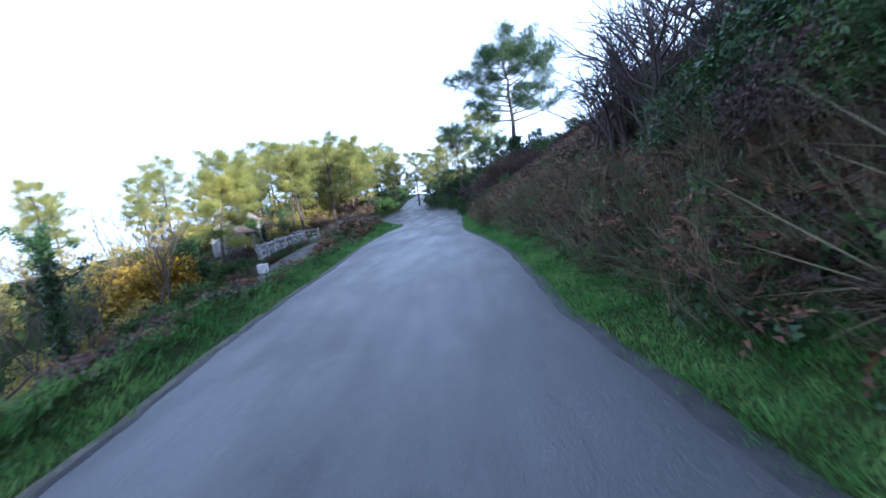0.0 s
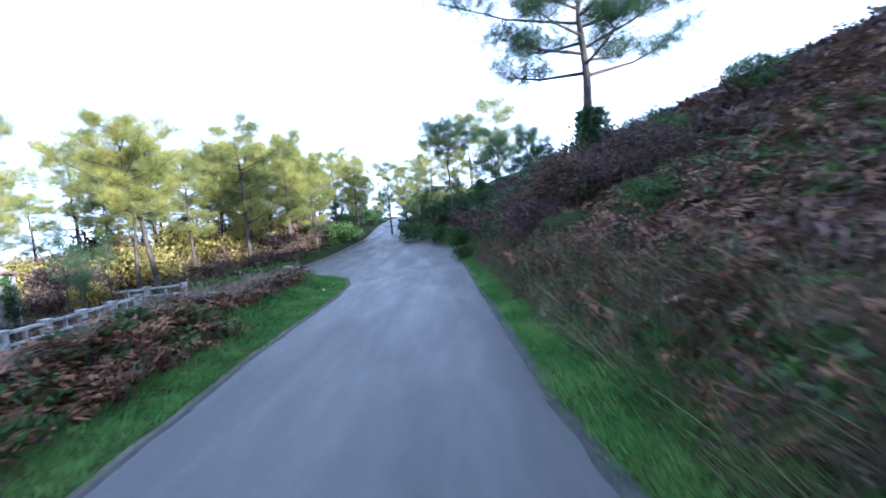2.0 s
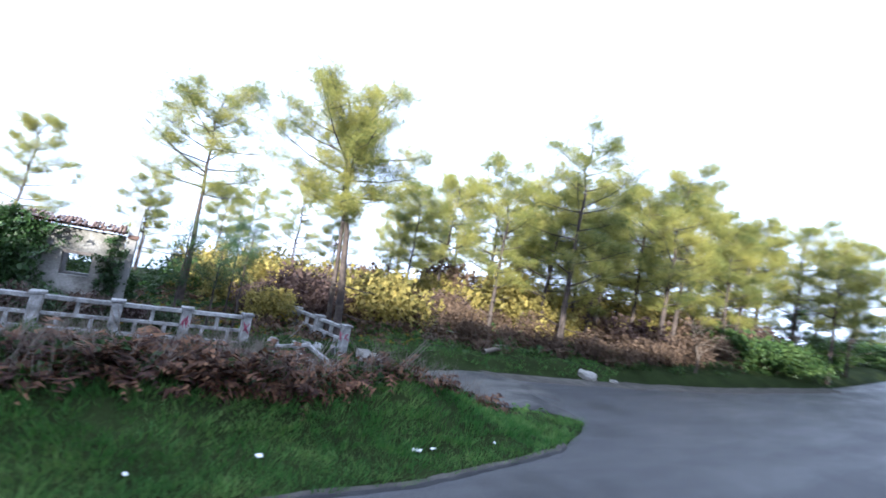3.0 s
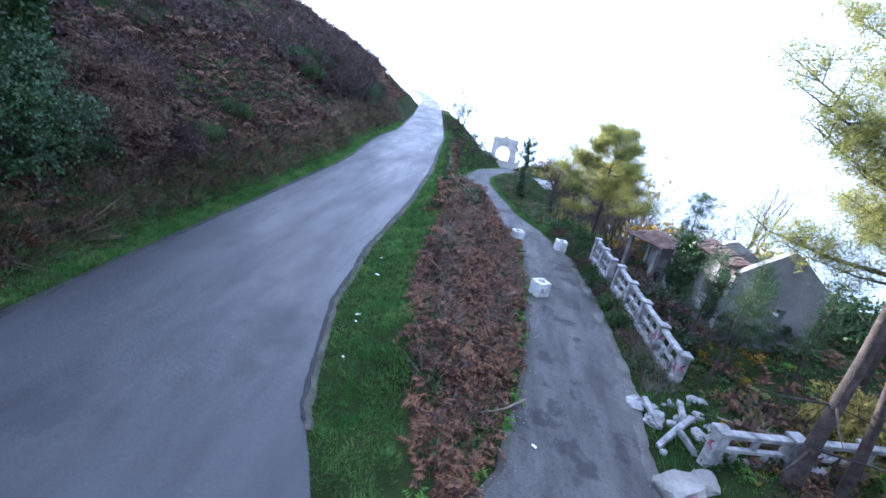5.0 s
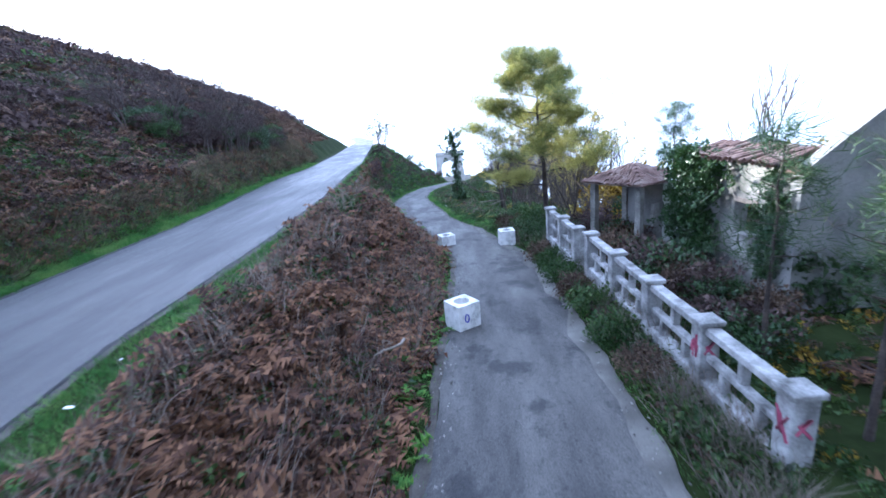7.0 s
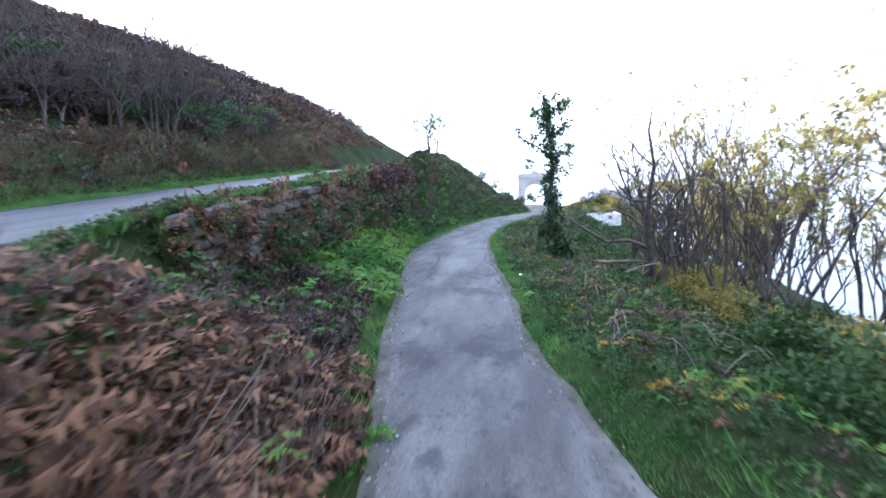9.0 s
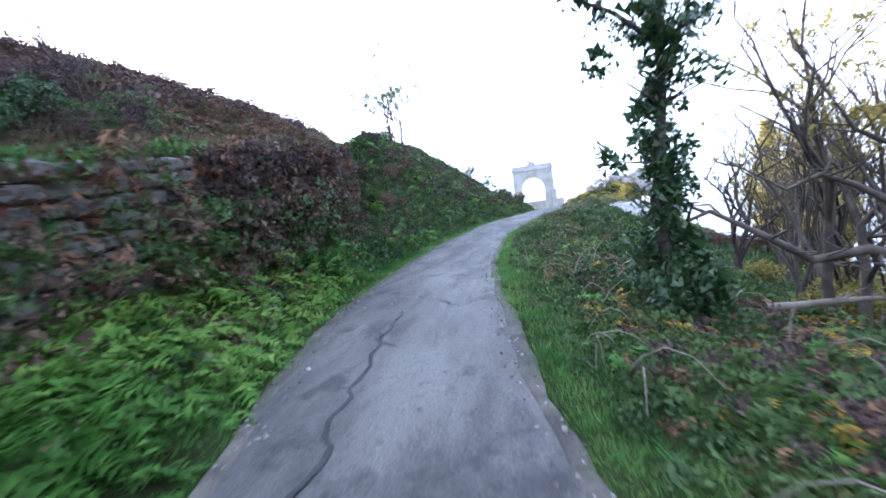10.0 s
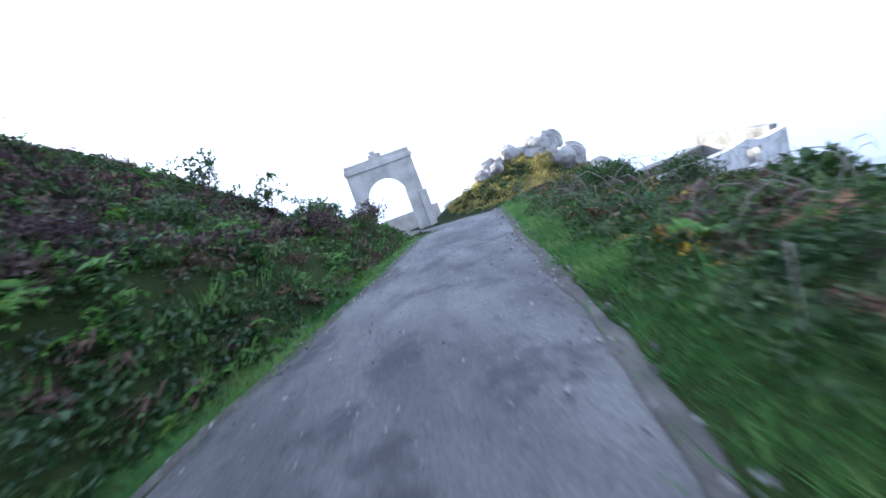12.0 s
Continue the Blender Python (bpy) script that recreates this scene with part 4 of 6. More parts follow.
pine("pine", on_land(-13.4, 26.9), 9.9, 3.2, "tall umbrella-shaped pine beside the broken balustrade", 11, bare=0.5, lean=(-0.6, -1.3), tufts=820, trunk=0.17)
pine("pine", on_land(-14.45, 26.9), 8.6, 2.2, "slim pine leaning among others behind the balustrade", 12, bare=0.55, lean=(1.3, -1.2), tufts=420, trunk=0.12)
pine("pine", on_land(-18.4, 21.9), 9.2, 2.9, "tall thin-crowned pine behind the ruined house", 21, bare=0.5, lean=(0.6, -0.2), tufts=520, trunk=0.13)
pine("pine", on_land(9.4, 21.4), 11.8, 5.8, "large pine on the hillside with ivy on its trunk", 13, bare=0.42, lean=(-0.3, 0.2), tufts=2700, trunk=0.26, ivy=3.4, needles=M_SHADENEEDLE)
pine("pine", on_land(4.4, 50.0), 11.4, 3.9, "flat-topped pine at the bend of the road", 14, bare=0.76, lean=(-0.2, 0), tufts=700, trunk=0.18, needles=M_SHADENEEDLE)
pine("pine", on_land(7.4, 37.0), 7.2, 2.4, "low dense pine on the bank", 15, bare=0.35, tufts=480, trunk=0.12, needles=M_SHADENEEDLE)
pine("pine", on_land(-12.75, 8.6), 6.9, 2.7, "bushy pine beside the lane with sunlit needles", 16, bare=0.3, lean=(0.5, 0.9), tufts=1250, trunk=0.13)
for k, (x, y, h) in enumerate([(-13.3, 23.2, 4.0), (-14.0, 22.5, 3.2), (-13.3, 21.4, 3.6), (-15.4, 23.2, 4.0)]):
    pine("pine", on_land(x, y), h, 0.5, "young thin pine in the garden beside the ruined house", 17 + 40 * k, bare=0.4, tufts=24, trunk=0.045, group="young pines", needles=M_SHADENEEDLE)
pine("pine", on_land(-17.4, 10.0), 5.0, 0.9, "slim pine behind the ruined house", 20, bare=0.4, tufts=70, trunk=0.06, group="young pines", needles=M_SHADENEEDLE)

wood_a = pine("pine", on_land(-17.0, 37.5), 9.0, 2.8, "pine in the sunlit wood beyond the junction", 31, bare=0.3, tufts=460, trunk=0.14, group="wood beyond the junction")
wood_b = pine("pine", on_land(-14.6, 43.0), 8.6, 2.3, "pine in the sunlit wood beyond the junction", 32, bare=0.22, lean=(0.5, 0.4), tufts=440, trunk=0.13, group="wood beyond the junction")
wood_c = pine("pine", on_land(-20.5, 33.5), 8.0, 2.1, "pine in the sunlit wood beyond the junction", 33, bare=0.35, lean=(-0.4, 0.2), tufts=400, trunk=0.11, group="wood beyond the junction")
wr = random.Random(5)
wood = [(-22, 41), (-12.8, 48), (-17.5, 50), (-25, 47), (-15, 56), (-20, 60), (-28, 36), (-30, 52), (-29, 24), (-33, 30), (-13, 62), (-9, 70), (-4, 66), (2, 60), (-26, 66), (-38, 42),
        (-30, 14), (-36, 20), (-42, 28), (-16, 70), (5, 52), (9, 46), (-40, 10),
        (-18.5, 43.5), (-13.4, 39.5), (-21, 52), (-24, 38), (-16.5, 46.5), (-11.8, 54), (-27, 31), (-31, 44), (-18, 66), (-8, 62), (0, 72), (8, 64), (-34, 58), (-45, 50), (-48, 20),
        (-12.6, 58), (-11.6, 66), (-13.6, 51), (-15.8, 62), (-12.4, 74), (-17.2, 56), (-19, 47), (-14.2, 47), (-2.5, 80), (0.5, 90), (-12, 84), (-16, 40.5)]
for i, (x, y) in enumerate(wood):
    src = (wood_a, wood_b, wood_c)[i % 3]
    c = copy_thing(src, pose(x, y, ground_at(x, y), 0, 0, wr.uniform(0, 360)))
    c.scale = (wr.uniform(1.1, 1.45) if y > 36 else wr.uniform(0.75, 1.0),) * 3

bank_pine = pine("pine", on_land(9.6, 34.4), 5.4, 2.2, "dense dark pine on the shaded bank", 35, bare=0.12, lean=(-0.3, 0.2), tufts=420, trunk=0.12, group="pines on the bank", needles=M_SHADENEEDLE)
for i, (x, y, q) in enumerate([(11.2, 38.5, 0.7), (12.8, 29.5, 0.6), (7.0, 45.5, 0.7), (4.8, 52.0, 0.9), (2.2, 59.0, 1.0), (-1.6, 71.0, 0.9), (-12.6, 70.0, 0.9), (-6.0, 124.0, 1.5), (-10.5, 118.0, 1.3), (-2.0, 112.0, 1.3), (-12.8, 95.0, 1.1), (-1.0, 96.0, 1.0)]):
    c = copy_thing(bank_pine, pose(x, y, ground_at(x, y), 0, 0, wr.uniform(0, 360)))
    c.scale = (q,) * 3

bare_tree("bare_tree", on_land(-9.6, 46.5), 5.5, 1.0, "pale leafless tree at the edge of the wood", 41, thick=0.08)
bare_tree("bare_tree", on_land(-13.6, -11.5), 7.5, 0.7, "crooked leafless tree beside the lane", 43, thick=0.12, stems=2)
bare_tree("bare_tree", on_land(-15.5, -14.5), 7.5, 0.6, "leafless tree below the lane in sunlight", 44, thick=0.1, stems=3)
bare_tree("bare_tree", on_land(-14.0, -17.0), 6.5, 0.8, "leafless tree below the lane in sunlight", 45, thick=0.1, stems=2)
bare_tree("bare_tree", on_land(-0.5, -25.2), 5.0, 0.8, "wiry half-leafless tree on top of the bank", 46, thick=0.055, stems=3, mat=M_DARKTWIG, levels=5, group="wiry trees on the bank", leaves=60)
bare_tree("bare_tree", on_land(-1.3, -24.2), 4.6, 0.8, "wiry half-leafless tree on top of the bank", 146, thick=0.05, stems=3, mat=M_DARKTWIG, levels=5, group="wiry trees on the bank", leaves=50, lean=(-0.12, 0.05))
bare_tree("sapling", on_land(-2.6, -25.6), 1.9, 0.5, "thin leaning sapling on top of the bank", 147, thick=0.022, mat=M_DARKTWIG, levels=2, group="", lean=(-0.7, 0.0))
bare_tree("shrub", on_land(-14.0, 11.6), 2.2, 1.0, "grey leafless shrub at the end of the balustrade", 47, thick=0.03, stems=5, levels=4, group="")
for i, (x, y, h) in enumerate([(9.5, -14, 5.5), (8.6, -9.5, 6.0), (10.5, -5.5, 6.0), (8.2, -12.4, 4.4), (8.4, -7.6, 4.6), (8.1, -10.2, 4.2), (8.6, -5.2, 4.4), (9.2, -17.5, 6.5), (13, -10, 6.5), (12, -2, 5.0), (10.2, -11.5, 6.0), (11.2, -8, 6.0), (8.8, -6.5, 5.0), (14, -5, 6.0), (12.4, -16, 7.0)]):
    bare_tree("bare_tree", on_land(x, y), h, 0.8, "dark leafless tree on top of the road bank", 60 + i, thick=0.07, stems=3, mat=M_DARKTWIG, group="bare trees on the bank")

def crooked_tree(at, seed):
    """A dark bent trunk whose long limbs wander sideways over the slope."""
    r = random.Random(seed)
    root = thing("bare_tree", at, "dark crooked leafless tree with sprawling limbs beside the lane", "tree")
    stem = [(0, 0, -0.2), (0.02, 0.05, 0.8), (0.1, 0.0, 1.5), (0.25, 0.1, 2.2), (0.2, 0.0, 3.2), (0.1, 0.1, 4.4), (0.3, 0.0, 5.6), (0.2, 0.1, 6.6)]
    part("trunk", tubes_mesh("trunk", [(stem, [0.17, 0.14, 0.13, 0.10, 0.08, 0.06, 0.04, 0.015])], M_BARK, 8), None, root)
    limbs = [(2, [(0.8, 0.2, 0.35), (0.7, 0.2, 0.1), (0.6, 0.1, 0.45), (0.6, -0.1, 0.3), (0.5, 0.1, -0.1)], 0.09), (3, [(0.6, -0.2, 0.5), (0.6, 0.3, 0.25), (0.5, 0.0, -0.05), (0.6, -0.2, 0.35)], 0.06),
             (4, [(0.5, 0.2, 0.1), (0.5, -0.1, 0.3), (0.4, 0.0, 0.6), (0.3, 0.1, 0.5)], 0.05), (3, [(-0.5, -0.1, 0.5), (-0.4, 0.3, 0.8), (-0.5, 0.0, 0.6), (-0.2, 0.2, 0.7)], 0.06), (4, [(-0.4, 0.3, 0.5), (-0.3, 0.0, 0.7), (-0.5, 0.1, 0.4)], 0.045),
             (5, [(0.5, 0.1, 0.5), (0.3, -0.1, 0.7), (0.4, 0.2, 0.3)], 0.035), (1, [(0.5, 0.4, -0.1), (0.6, 0.3, 0.2), (0.5, 0.1, -0.15), (0.5, 0.2, 0.1)], 0.05), (5, [(-0.4, 0.2, 0.4), (-0.3, 0.2, 0.7)], 0.03)]
    for k, hops, w in limbs:
        p = Vector(stem[k])
        pts = [p]
        for h in hops:
            p = p + Vector(h) + Vector((r.gauss(0, 0.08), r.gauss(0, 0.12), r.gauss(0, 0.08)))
            pts.append(p)
        n = len(pts)
        runs = [(pts, [w * (1 - 0.8 * i / (n - 1)) for i in range(n)])]
        for i in range(1, n):
            for _ in range(3):
                q = pts[i].lerp(pts[i - 1], r.random())
                mid = q + Vector((r.uniform(-0.3, 0.4), r.uniform(-0.35, 0.35), r.uniform(-0.1, 0.35)))
                runs.append(([q, mid, mid + Vector((r.uniform(-0.3, 0.4), r.uniform(-0.35, 0.35), r.uniform(-0.1, 0.45)))], [w * 0.3, w * 0.2, 0.003]))
        part("limb", tubes_mesh("limb", runs, M_BRANCH, 5), None, root)
    return root


crooked_tree(on_land(-12.7, -8.4), 42)


# ivy-clad trunk beside the lane
def ivy_tree(at, height, seed):
    r = random.Random(seed)
    root = thing("ivy_tree", at, "slim tree trunk wrapped in dark ivy beside the lane", "tree")
    pts = [(0.10 * math.sin(i * 0.9) + 0.035 * i, 0.08 * math.cos(i * 1.3), height * i / 8 - 0.1) for i in range(9)]
    part("trunk", tubes_mesh("trunk", [(pts, [0.10 - 0.009 * i for i in range(9)])], M_BARK, 7), None, root)
    runs, pl = [], []
    for i in range(26):
        h = r.uniform(0.45, 1.0)
        p = Vector(pts[int(h * 8)])
        a = r.uniform(0, 6.28)
        q = p + Vector((math.cos(a), math.sin(a), r.uniform(0.1, 0.8))) * r.uniform(0.3, 0.8)
        runs.append(([p, q], [0.018, 0.005]))
        pl += [(q.x + r.gauss(0, 0.08), q.y + r.gauss(0, 0.08), q.z + r.gauss(0, 0.08), r.uniform(0.5, 0.9)) for _ in range(3)]
    fork = [Vector(pts[5]), Vector(pts[5]) + Vector((0.5, 0, 0.45)), Vector(pts[5]) + Vector((1.0, 0.1, 0.7)), Vector(pts[5]) + Vector((1.3, 0.1, 1.15))]
    runs.append((fork, [0.04, 0.03, 0.02, 0.008]))
    for p, q in zip(fork, fork[1:]):
        pl += [tuple(p.lerp(q, r.random()) + Vector((r.gauss(0, 0.08), r.gauss(0, 0.08), r.gauss(0, 0.08)))) + (r.uniform(0.4, 0.7),) for _ in range(5)]
    for limb in runs:
        part("branch", tubes_mesh("branch", [limb], M_BARK, 4), None, root)
    for i in range(270):
        h = r.random() ** 1.7
        p = Vector(pts[int(h * 7.99)]).lerp(Vector(pts[int(h * 7.99) + 1]), r.random())
        a, rr = r.uniform(0, 6.28), (0.42 * (1 - h) ** 1.3 + 0.12) * r.uniform(0.2, 1.0)
        pl.append((p.x + rr * math.cos(a), p.y + rr * math.sin(a), p.z, r.uniform(0.5, 0.95)))
    part("ivy", scatter("ivy", T_IVY, pl, M_IVY, 0.6), None, root)
    return root


ivy_tree(on_land(-9.25, -7.6), 5.6, 3)


def cypress(at, height, seed):
    r = random.Random(seed)
    root = thing("cypress", at, "tall narrow sunlit evergreen below the lane", "tree", "narrow evergreens")
    part("trunk", tubes_mesh("trunk", [([(0, 0, -0.2), (0.05, 0, height * 0.5), (0, 0.05, height * 0.95)], [0.11, 0.07, 0.02])], M_BARK, 6), None, root)
    pl = []
    for i in range(1100):
        h = r.random()
        a = r.uniform(0, 6.28)
        rr = (0.95 + 0.4 * math.sin(h * 19 + seed) * math.cos(a * 2 + h * 7)) * math.sin(math.pi * min(1, h * 0.8 + 0.15)) * r.uniform(0.3, 1.25)
        pl.append((rr * math.cos(a), rr * math.sin(a), height * (0.08 + 0.92 * h) + 0.1 * math.sin(7 * a), r.uniform(0.5, 1.1)))
    part("foliage", scatter("foliage", T_IVY, pl, M_OLIVE, 0.6), None, root)
    return root


for i, (x, y, h) in enumerate([(-23.4, -35.2, 8.9), (-25.6, -36.4, 7.6), (-27.0, -34.0, 8.0), (-24.8, -33.0, 6.8), (-28.4, -37.0, 7.4)]):
    cypress(on_land(x, y), h, 1 + i)


def bush(at, radius, mat, label, seed, n=26, name="bush", clump=1.0):
    r = random.Random(seed)
    root = thing(name, at, label, "bush", "bushes")
    part("stem", tubes_mesh("stem", [([(0, 0, -0.1), (0.1 * radius, 0.05 * radius, radius * 0.8)], [0.04, 0.01])], M_DARKTWIG, 5), None, root)
    pl = []
    for i in range(n):
        a, q = r.uniform(0, 6.28), radius * 0.8 * math.sqrt(r.random())
        pl.append((q * math.cos(a), q * math.sin(a), radius * r.uniform(0.05, 0.9) * (1 - 0.4 * q / radius), r.uniform(0.5, 0.9) * radius * 0.75 * clump))
    part("leaves", scatter("leaves", T_BUSH, pl, mat, 0.4), None, root)
    return root


bush(on_land(-17.3, 7.9), 2.9, M_YELLOW, "bright yellow autumn bush behind the lane", 1, 60)
bush(on_land(-18.9, 8.8), 2.5, M_YELLOW, "bright yellow autumn bush behind the lane", 2, 50)
for i, (x, y, s) in enumerate([(-12.6, 9.0, 1.0), (-13.2, 5.2, 1.1), (-12.4, 2.5, 0.9), (6.6, 16.5, 0.9), (7.6, 12.8, 1.0), (8.6, 19.0, 1.1), (-10.8, 41.0, 1.1), (-11.2, 44.0, 1.4), (-11.8, 49, 1.6), (-14, 34, 1.0), (-18, 29.5, 1.2), (-16.5, 31, 1.0),
                               (-2.4, -29, 0.7), (-3.6, -36, 0.7), (-5.2, -42.5, 0.8),
                               (-12.4, 37.5, 1.0), (-12.2, 40.5, 1.3), (-11.6, 46.5, 1.5), (-11.4, 51.5, 1.7), (-12.6, 54.5, 1.8), (-14, 58, 2.0), (-13.5, 36, 0.9), (-15.5, 40, 1.5), (-15, 45, 1.7), (-17, 35, 1.4), (-19.5, 37, 1.7), (-20, 30.5, 1.5), (-21, 27.5, 1.6), (-22.5, 33, 1.8),
                               (-19.5, 26, 1.3), (-23.5, 22, 1.8), (-21.5, 17.5, 1.7), (-20.8, 13, 1.6), (-18.5, 10.5, 1.5), (-16.2, 10.6, 1.2), (-16.8, 5.8, 1.5), (-14.6, 3.6, 1.3), (-13.2, 0.2, 1.2), (4.6, 44, 1.6), (2.6, 48, 1.8), (0, 53, 2.0), (6.6, 36, 1.3), (4.2, 34.0, 0.9), (9.2, 29.5, 1.5), (10.5, 33, 1.6),
                               (12.0, 20.0, 1.5), (13.0, 23.0, 1.8), (12.6, 26.0, 1.7), (14.5, 18.0, 1.5), (11.4, 28.5, 1.6), (8.8, -12.5, 1.5), (9.8, -8.2, 1.7), (8.4, -16.0, 1.5), (10.8, -4.0, 1.6), (11.5, -14, 2.0), (12.5, -7, 2.0), (9.6, -19.0, 1.8)]):
    dry = x < -10 and y > 25
    bush(on_land(x, y), s, M_BROWN if dry else M_SCRUB, "brown withered thicket at the edge of the wood" if dry else "dark green leafy bush", 100 + i, *((110, "bush", 0.45) if x > 6 and y < 28 else ()))

for i, (x, y, q) in enumerate([(-20.5, 24.0, 1.8), (-22.5, 26.5, 2.2), (-21.0, 28.8, 1.8), (-24.5, 24.0, 2.3), (-23.5, 30.0, 2.0), (-26.0, 27.5, 2.4)]):
    bush(on_land(x, y), q, M_OLIVE, "golden sunlit thicket behind the garden", 340 + i, 40, "thicket_bush")

# sunlit thicket below the lane
thicket = [bare_tree("bare_tree", on_land(-16.0, -9.0), 8.0, 0.5, "tall thin leafless tree in sunlight below the lane", 91, thick=0.08, stems=2, group="sunlit thicket", leaves=170, leaf_mat=M_OLIVE, up=1.1),
           bare_tree("bare_tree", on_land(-15.2, -5.0), 7.0, 0.55, "tall thin leafless tree in sunlight below the lane", 92, thick=0.07, stems=3, group="sunlit thicket", leaves=130, leaf_mat=M_OLIVE, up=1.1),
           bare_tree("bare_tree", on_land(-17.6, -13.0), 8.5, 0.5, "tall thin leafless tree in sunlight below the lane", 93, thick=0.09, stems=2, group="sunlit thicket", up=1.2)]
for i, (x, y) in enumerate([(-14.2, -2.2), (-16.8, -1.0), (-19, -6), (-18, -10.5), (-20, -15), (-16.4, -17.5), (-22, -11), (-21, -2), (-18.5, 2), (-24, -6), (-20.5, -20), (-18.2, -22), (-24, -18), (-15.2, -12.4), (-27, -12), (-23, 1), (-15.0, 5.0), (-14.6, -7.4), (-14.2, -10.6), (-16.0, 0.6), (-20.6, 10.2), (-21.4, -26.4), (-22, -27)]):
    c = copy_thing(thicket[i % 3], pose(x, y, ground_at(x, y), 0, 0, wr.uniform(0, 360)))
    c.scale = (wr.uniform(0.75, 1.1),) * 3
for i, (x, y, q) in enumerate([(-15.5, -3.5, 1.1), (-17, -7, 1.3), (-16.6, -11, 1.2), (-18.5, -15.5, 1.4), (-15.5, -19.5, 0.9), (-20, -9, 1.5), (-17.5, -0.5, 1.3), (-20, 4, 1.6), (-17.5, 6.5, 1.4), (-21, -24, 1.4), (-22.5, -3, 1.6), (-15.6, 1.4, 1.2), (-15.2, 4.2, 1.5), (-16.8, 2.6, 1.9), (-19.4, 8.4, 2.1), (-18.4, -3.4, 1.8), (-14.6, -1.4, 1.3), (-21.8, 12.0, 2.2), (-14.4, -5.8, 1.2), (-14.8, -9.6, 1.3), (-15.4, -13.4, 1.3), (-23.6, 6.0, 2.3), (-24.5, -9.0, 2.2), (-13.9, -12.2, 0.9)]):
    bush(on_land(x, y), q, M_OLIVE, "sunlit yellowish thicket of leaves and twigs", 300 + i, 34, "thicket_bush")

# brown shrub layer under the pines, and dark trees above the road bank
tr2 = random.Random(64)
for i in range(44):
    y = tr2.uniform(25, 66)
    x = -12.2 - tr2.uniform(0.6, 14.0) - (2.2 if y < 31 else 0)
    # every third thicket takes dark heather colour to stand for shade there
    bush(on_land(x, y), tr2.uniform(1.1, 2.5), (M_OLIVE, M_HEATHER, M_BROWN)[i % 3], ("golden sunlit thicket under the pines", "dark shaded leafless thicket under the pines", "brown withered thicket under the pines")[i % 3], 400 + i, 34, "thicket_bush")
for i in range(30):
    x, y = 8.1 + tr2.uniform(0, 4.5), tr2.uniform(-18, -3)
    bush(on_land(x, y), tr2.uniform(1.2, 2.2), M_HEATHER if i % 3 else M_IVY, "dark leafless thicket on the bank" if i % 3 else "dark green leafy bush", 450 + i, 120, "thicket_bush" if i % 3 else "bush", 0.45)

for i in range(26):
    y = tr2.uniform(54, 110)
    x = float(main_west(y)) - tr2.uniform(2.0, 7.0) if i % 2 else float(main_east(y)) + tr2.uniform(2.5, 8.0)
    bush(on_land(x, y), tr2.uniform(1.8, 3.2), M_SCRUB, "dark green leafy bush beside the far road", 500 + i, 34)

for i, (x, y, q) in enumerate([(6.2, 27.5, 1.2), (7.0, 30.5, 1.5), (6.0, 33.5, 1.3), (8.4, 34.5, 1.8), (6.4, 38.0, 1.5), (9.5, 38.5, 2.0), (10.0, 27.0, 1.6), (5.2, 46.5, 1.8), (11.5, 31.0, 1.9), (8.0, 24.5, 1.4), (7.4, 21.8, 1.2), (8.8, 29.0, 1.9), (7.2, 34.8, 1.8), (6.6, 41.0, 1.8), (10.4, 24.8, 1.8), (12.4, 28.0, 2.2)]):
    bush(on_land(x, y), q, M_HEATHER if i % 3 else M_IVY, "dark withered thicket on the bank" if i % 3 else "dark green leafy bush", 600 + i, 34, "thicket_bush" if i % 2 else "bush")
for i, (x, y, q) in enumerate([(6.4, 19.4, 1.7), (6.9, 21.4, 2.3), (7.2, 24.0, 2.6), (7.8, 26.8, 2.7), (8.4, 20.2, 2.6), (9.0, 23.2, 2.8), (9.4, 17.6, 2.2), (6.4, 29.5, 1.9)]):
    bush(on_land(x, y), q, (M_HEATHER, M_BROWN, M_IVY)[i % 3], ("tall dark heather thicket on the road bank", "tall brown thicket on the road bank", "tall dark green bush on the road bank")[i % 3], 620 + i, 190, "bush" if i % 3 == 2 else "thicket_bush", 0.36)
for i in range(16):
    x, y = -16 - tr2.uniform(0, 11), tr2.uniform(38, 74)
    bush(on_land(x, y), tr2.uniform(2.4, 3.6), M_BROWN if i % 2 else M_OLIVE, "tall brown thicket among the pines" if i % 2 else "tall golden thicket among the pines", 640 + i, 34, "thicket_bush")
for i, (x, y, q) in enumerate([(-15.6, -51.5, 0.6), (-16.6, -54.0, 0.8), (-19.0, -58.5, 0.9), (-18.4, -56.5, 1.0), (-21.0, -55.0, 0.9), (-13.8, -46.5, 0.5), (-23.5, -57.0, 1.0), (-20.0, -60.0, 0.8), (-22.4, -59.5, 0.9)]):
    bush(on_land(x, y), q, M_OLIVE, "sunlit yellow-green scrub on the knoll", 680 + i, 26)

for i, (x, y, h) in enumerate([(-2.4, -42.6, 1.7), (-3.6, -43.6, 1.5), (-4.8, -43.8, 1.3), (-5.4, -45.2, 1.2)]):
    bare_tree("shrub", on_land(x, y), h, 0.9, "wiry small-leaved shrub on the crest of the bank", 900 + i, thick=0.025, stems=4, mat=M_DARKTWIG, levels=3, group="wiry shrubs on the bank", leaves=60)

for i, (x, y, q) in enumerate([(-2.3, -17.0, 0.5), (-2.2, -18.4, 0.55), (-2.1, -19.9, 0.5), (-2.0, -21.4, 0.5)]):
    bush(on_land(x, y), q, M_BROWN, "dark withered hedge on top of the bank", 700 + i, 30, "thicket_bush")

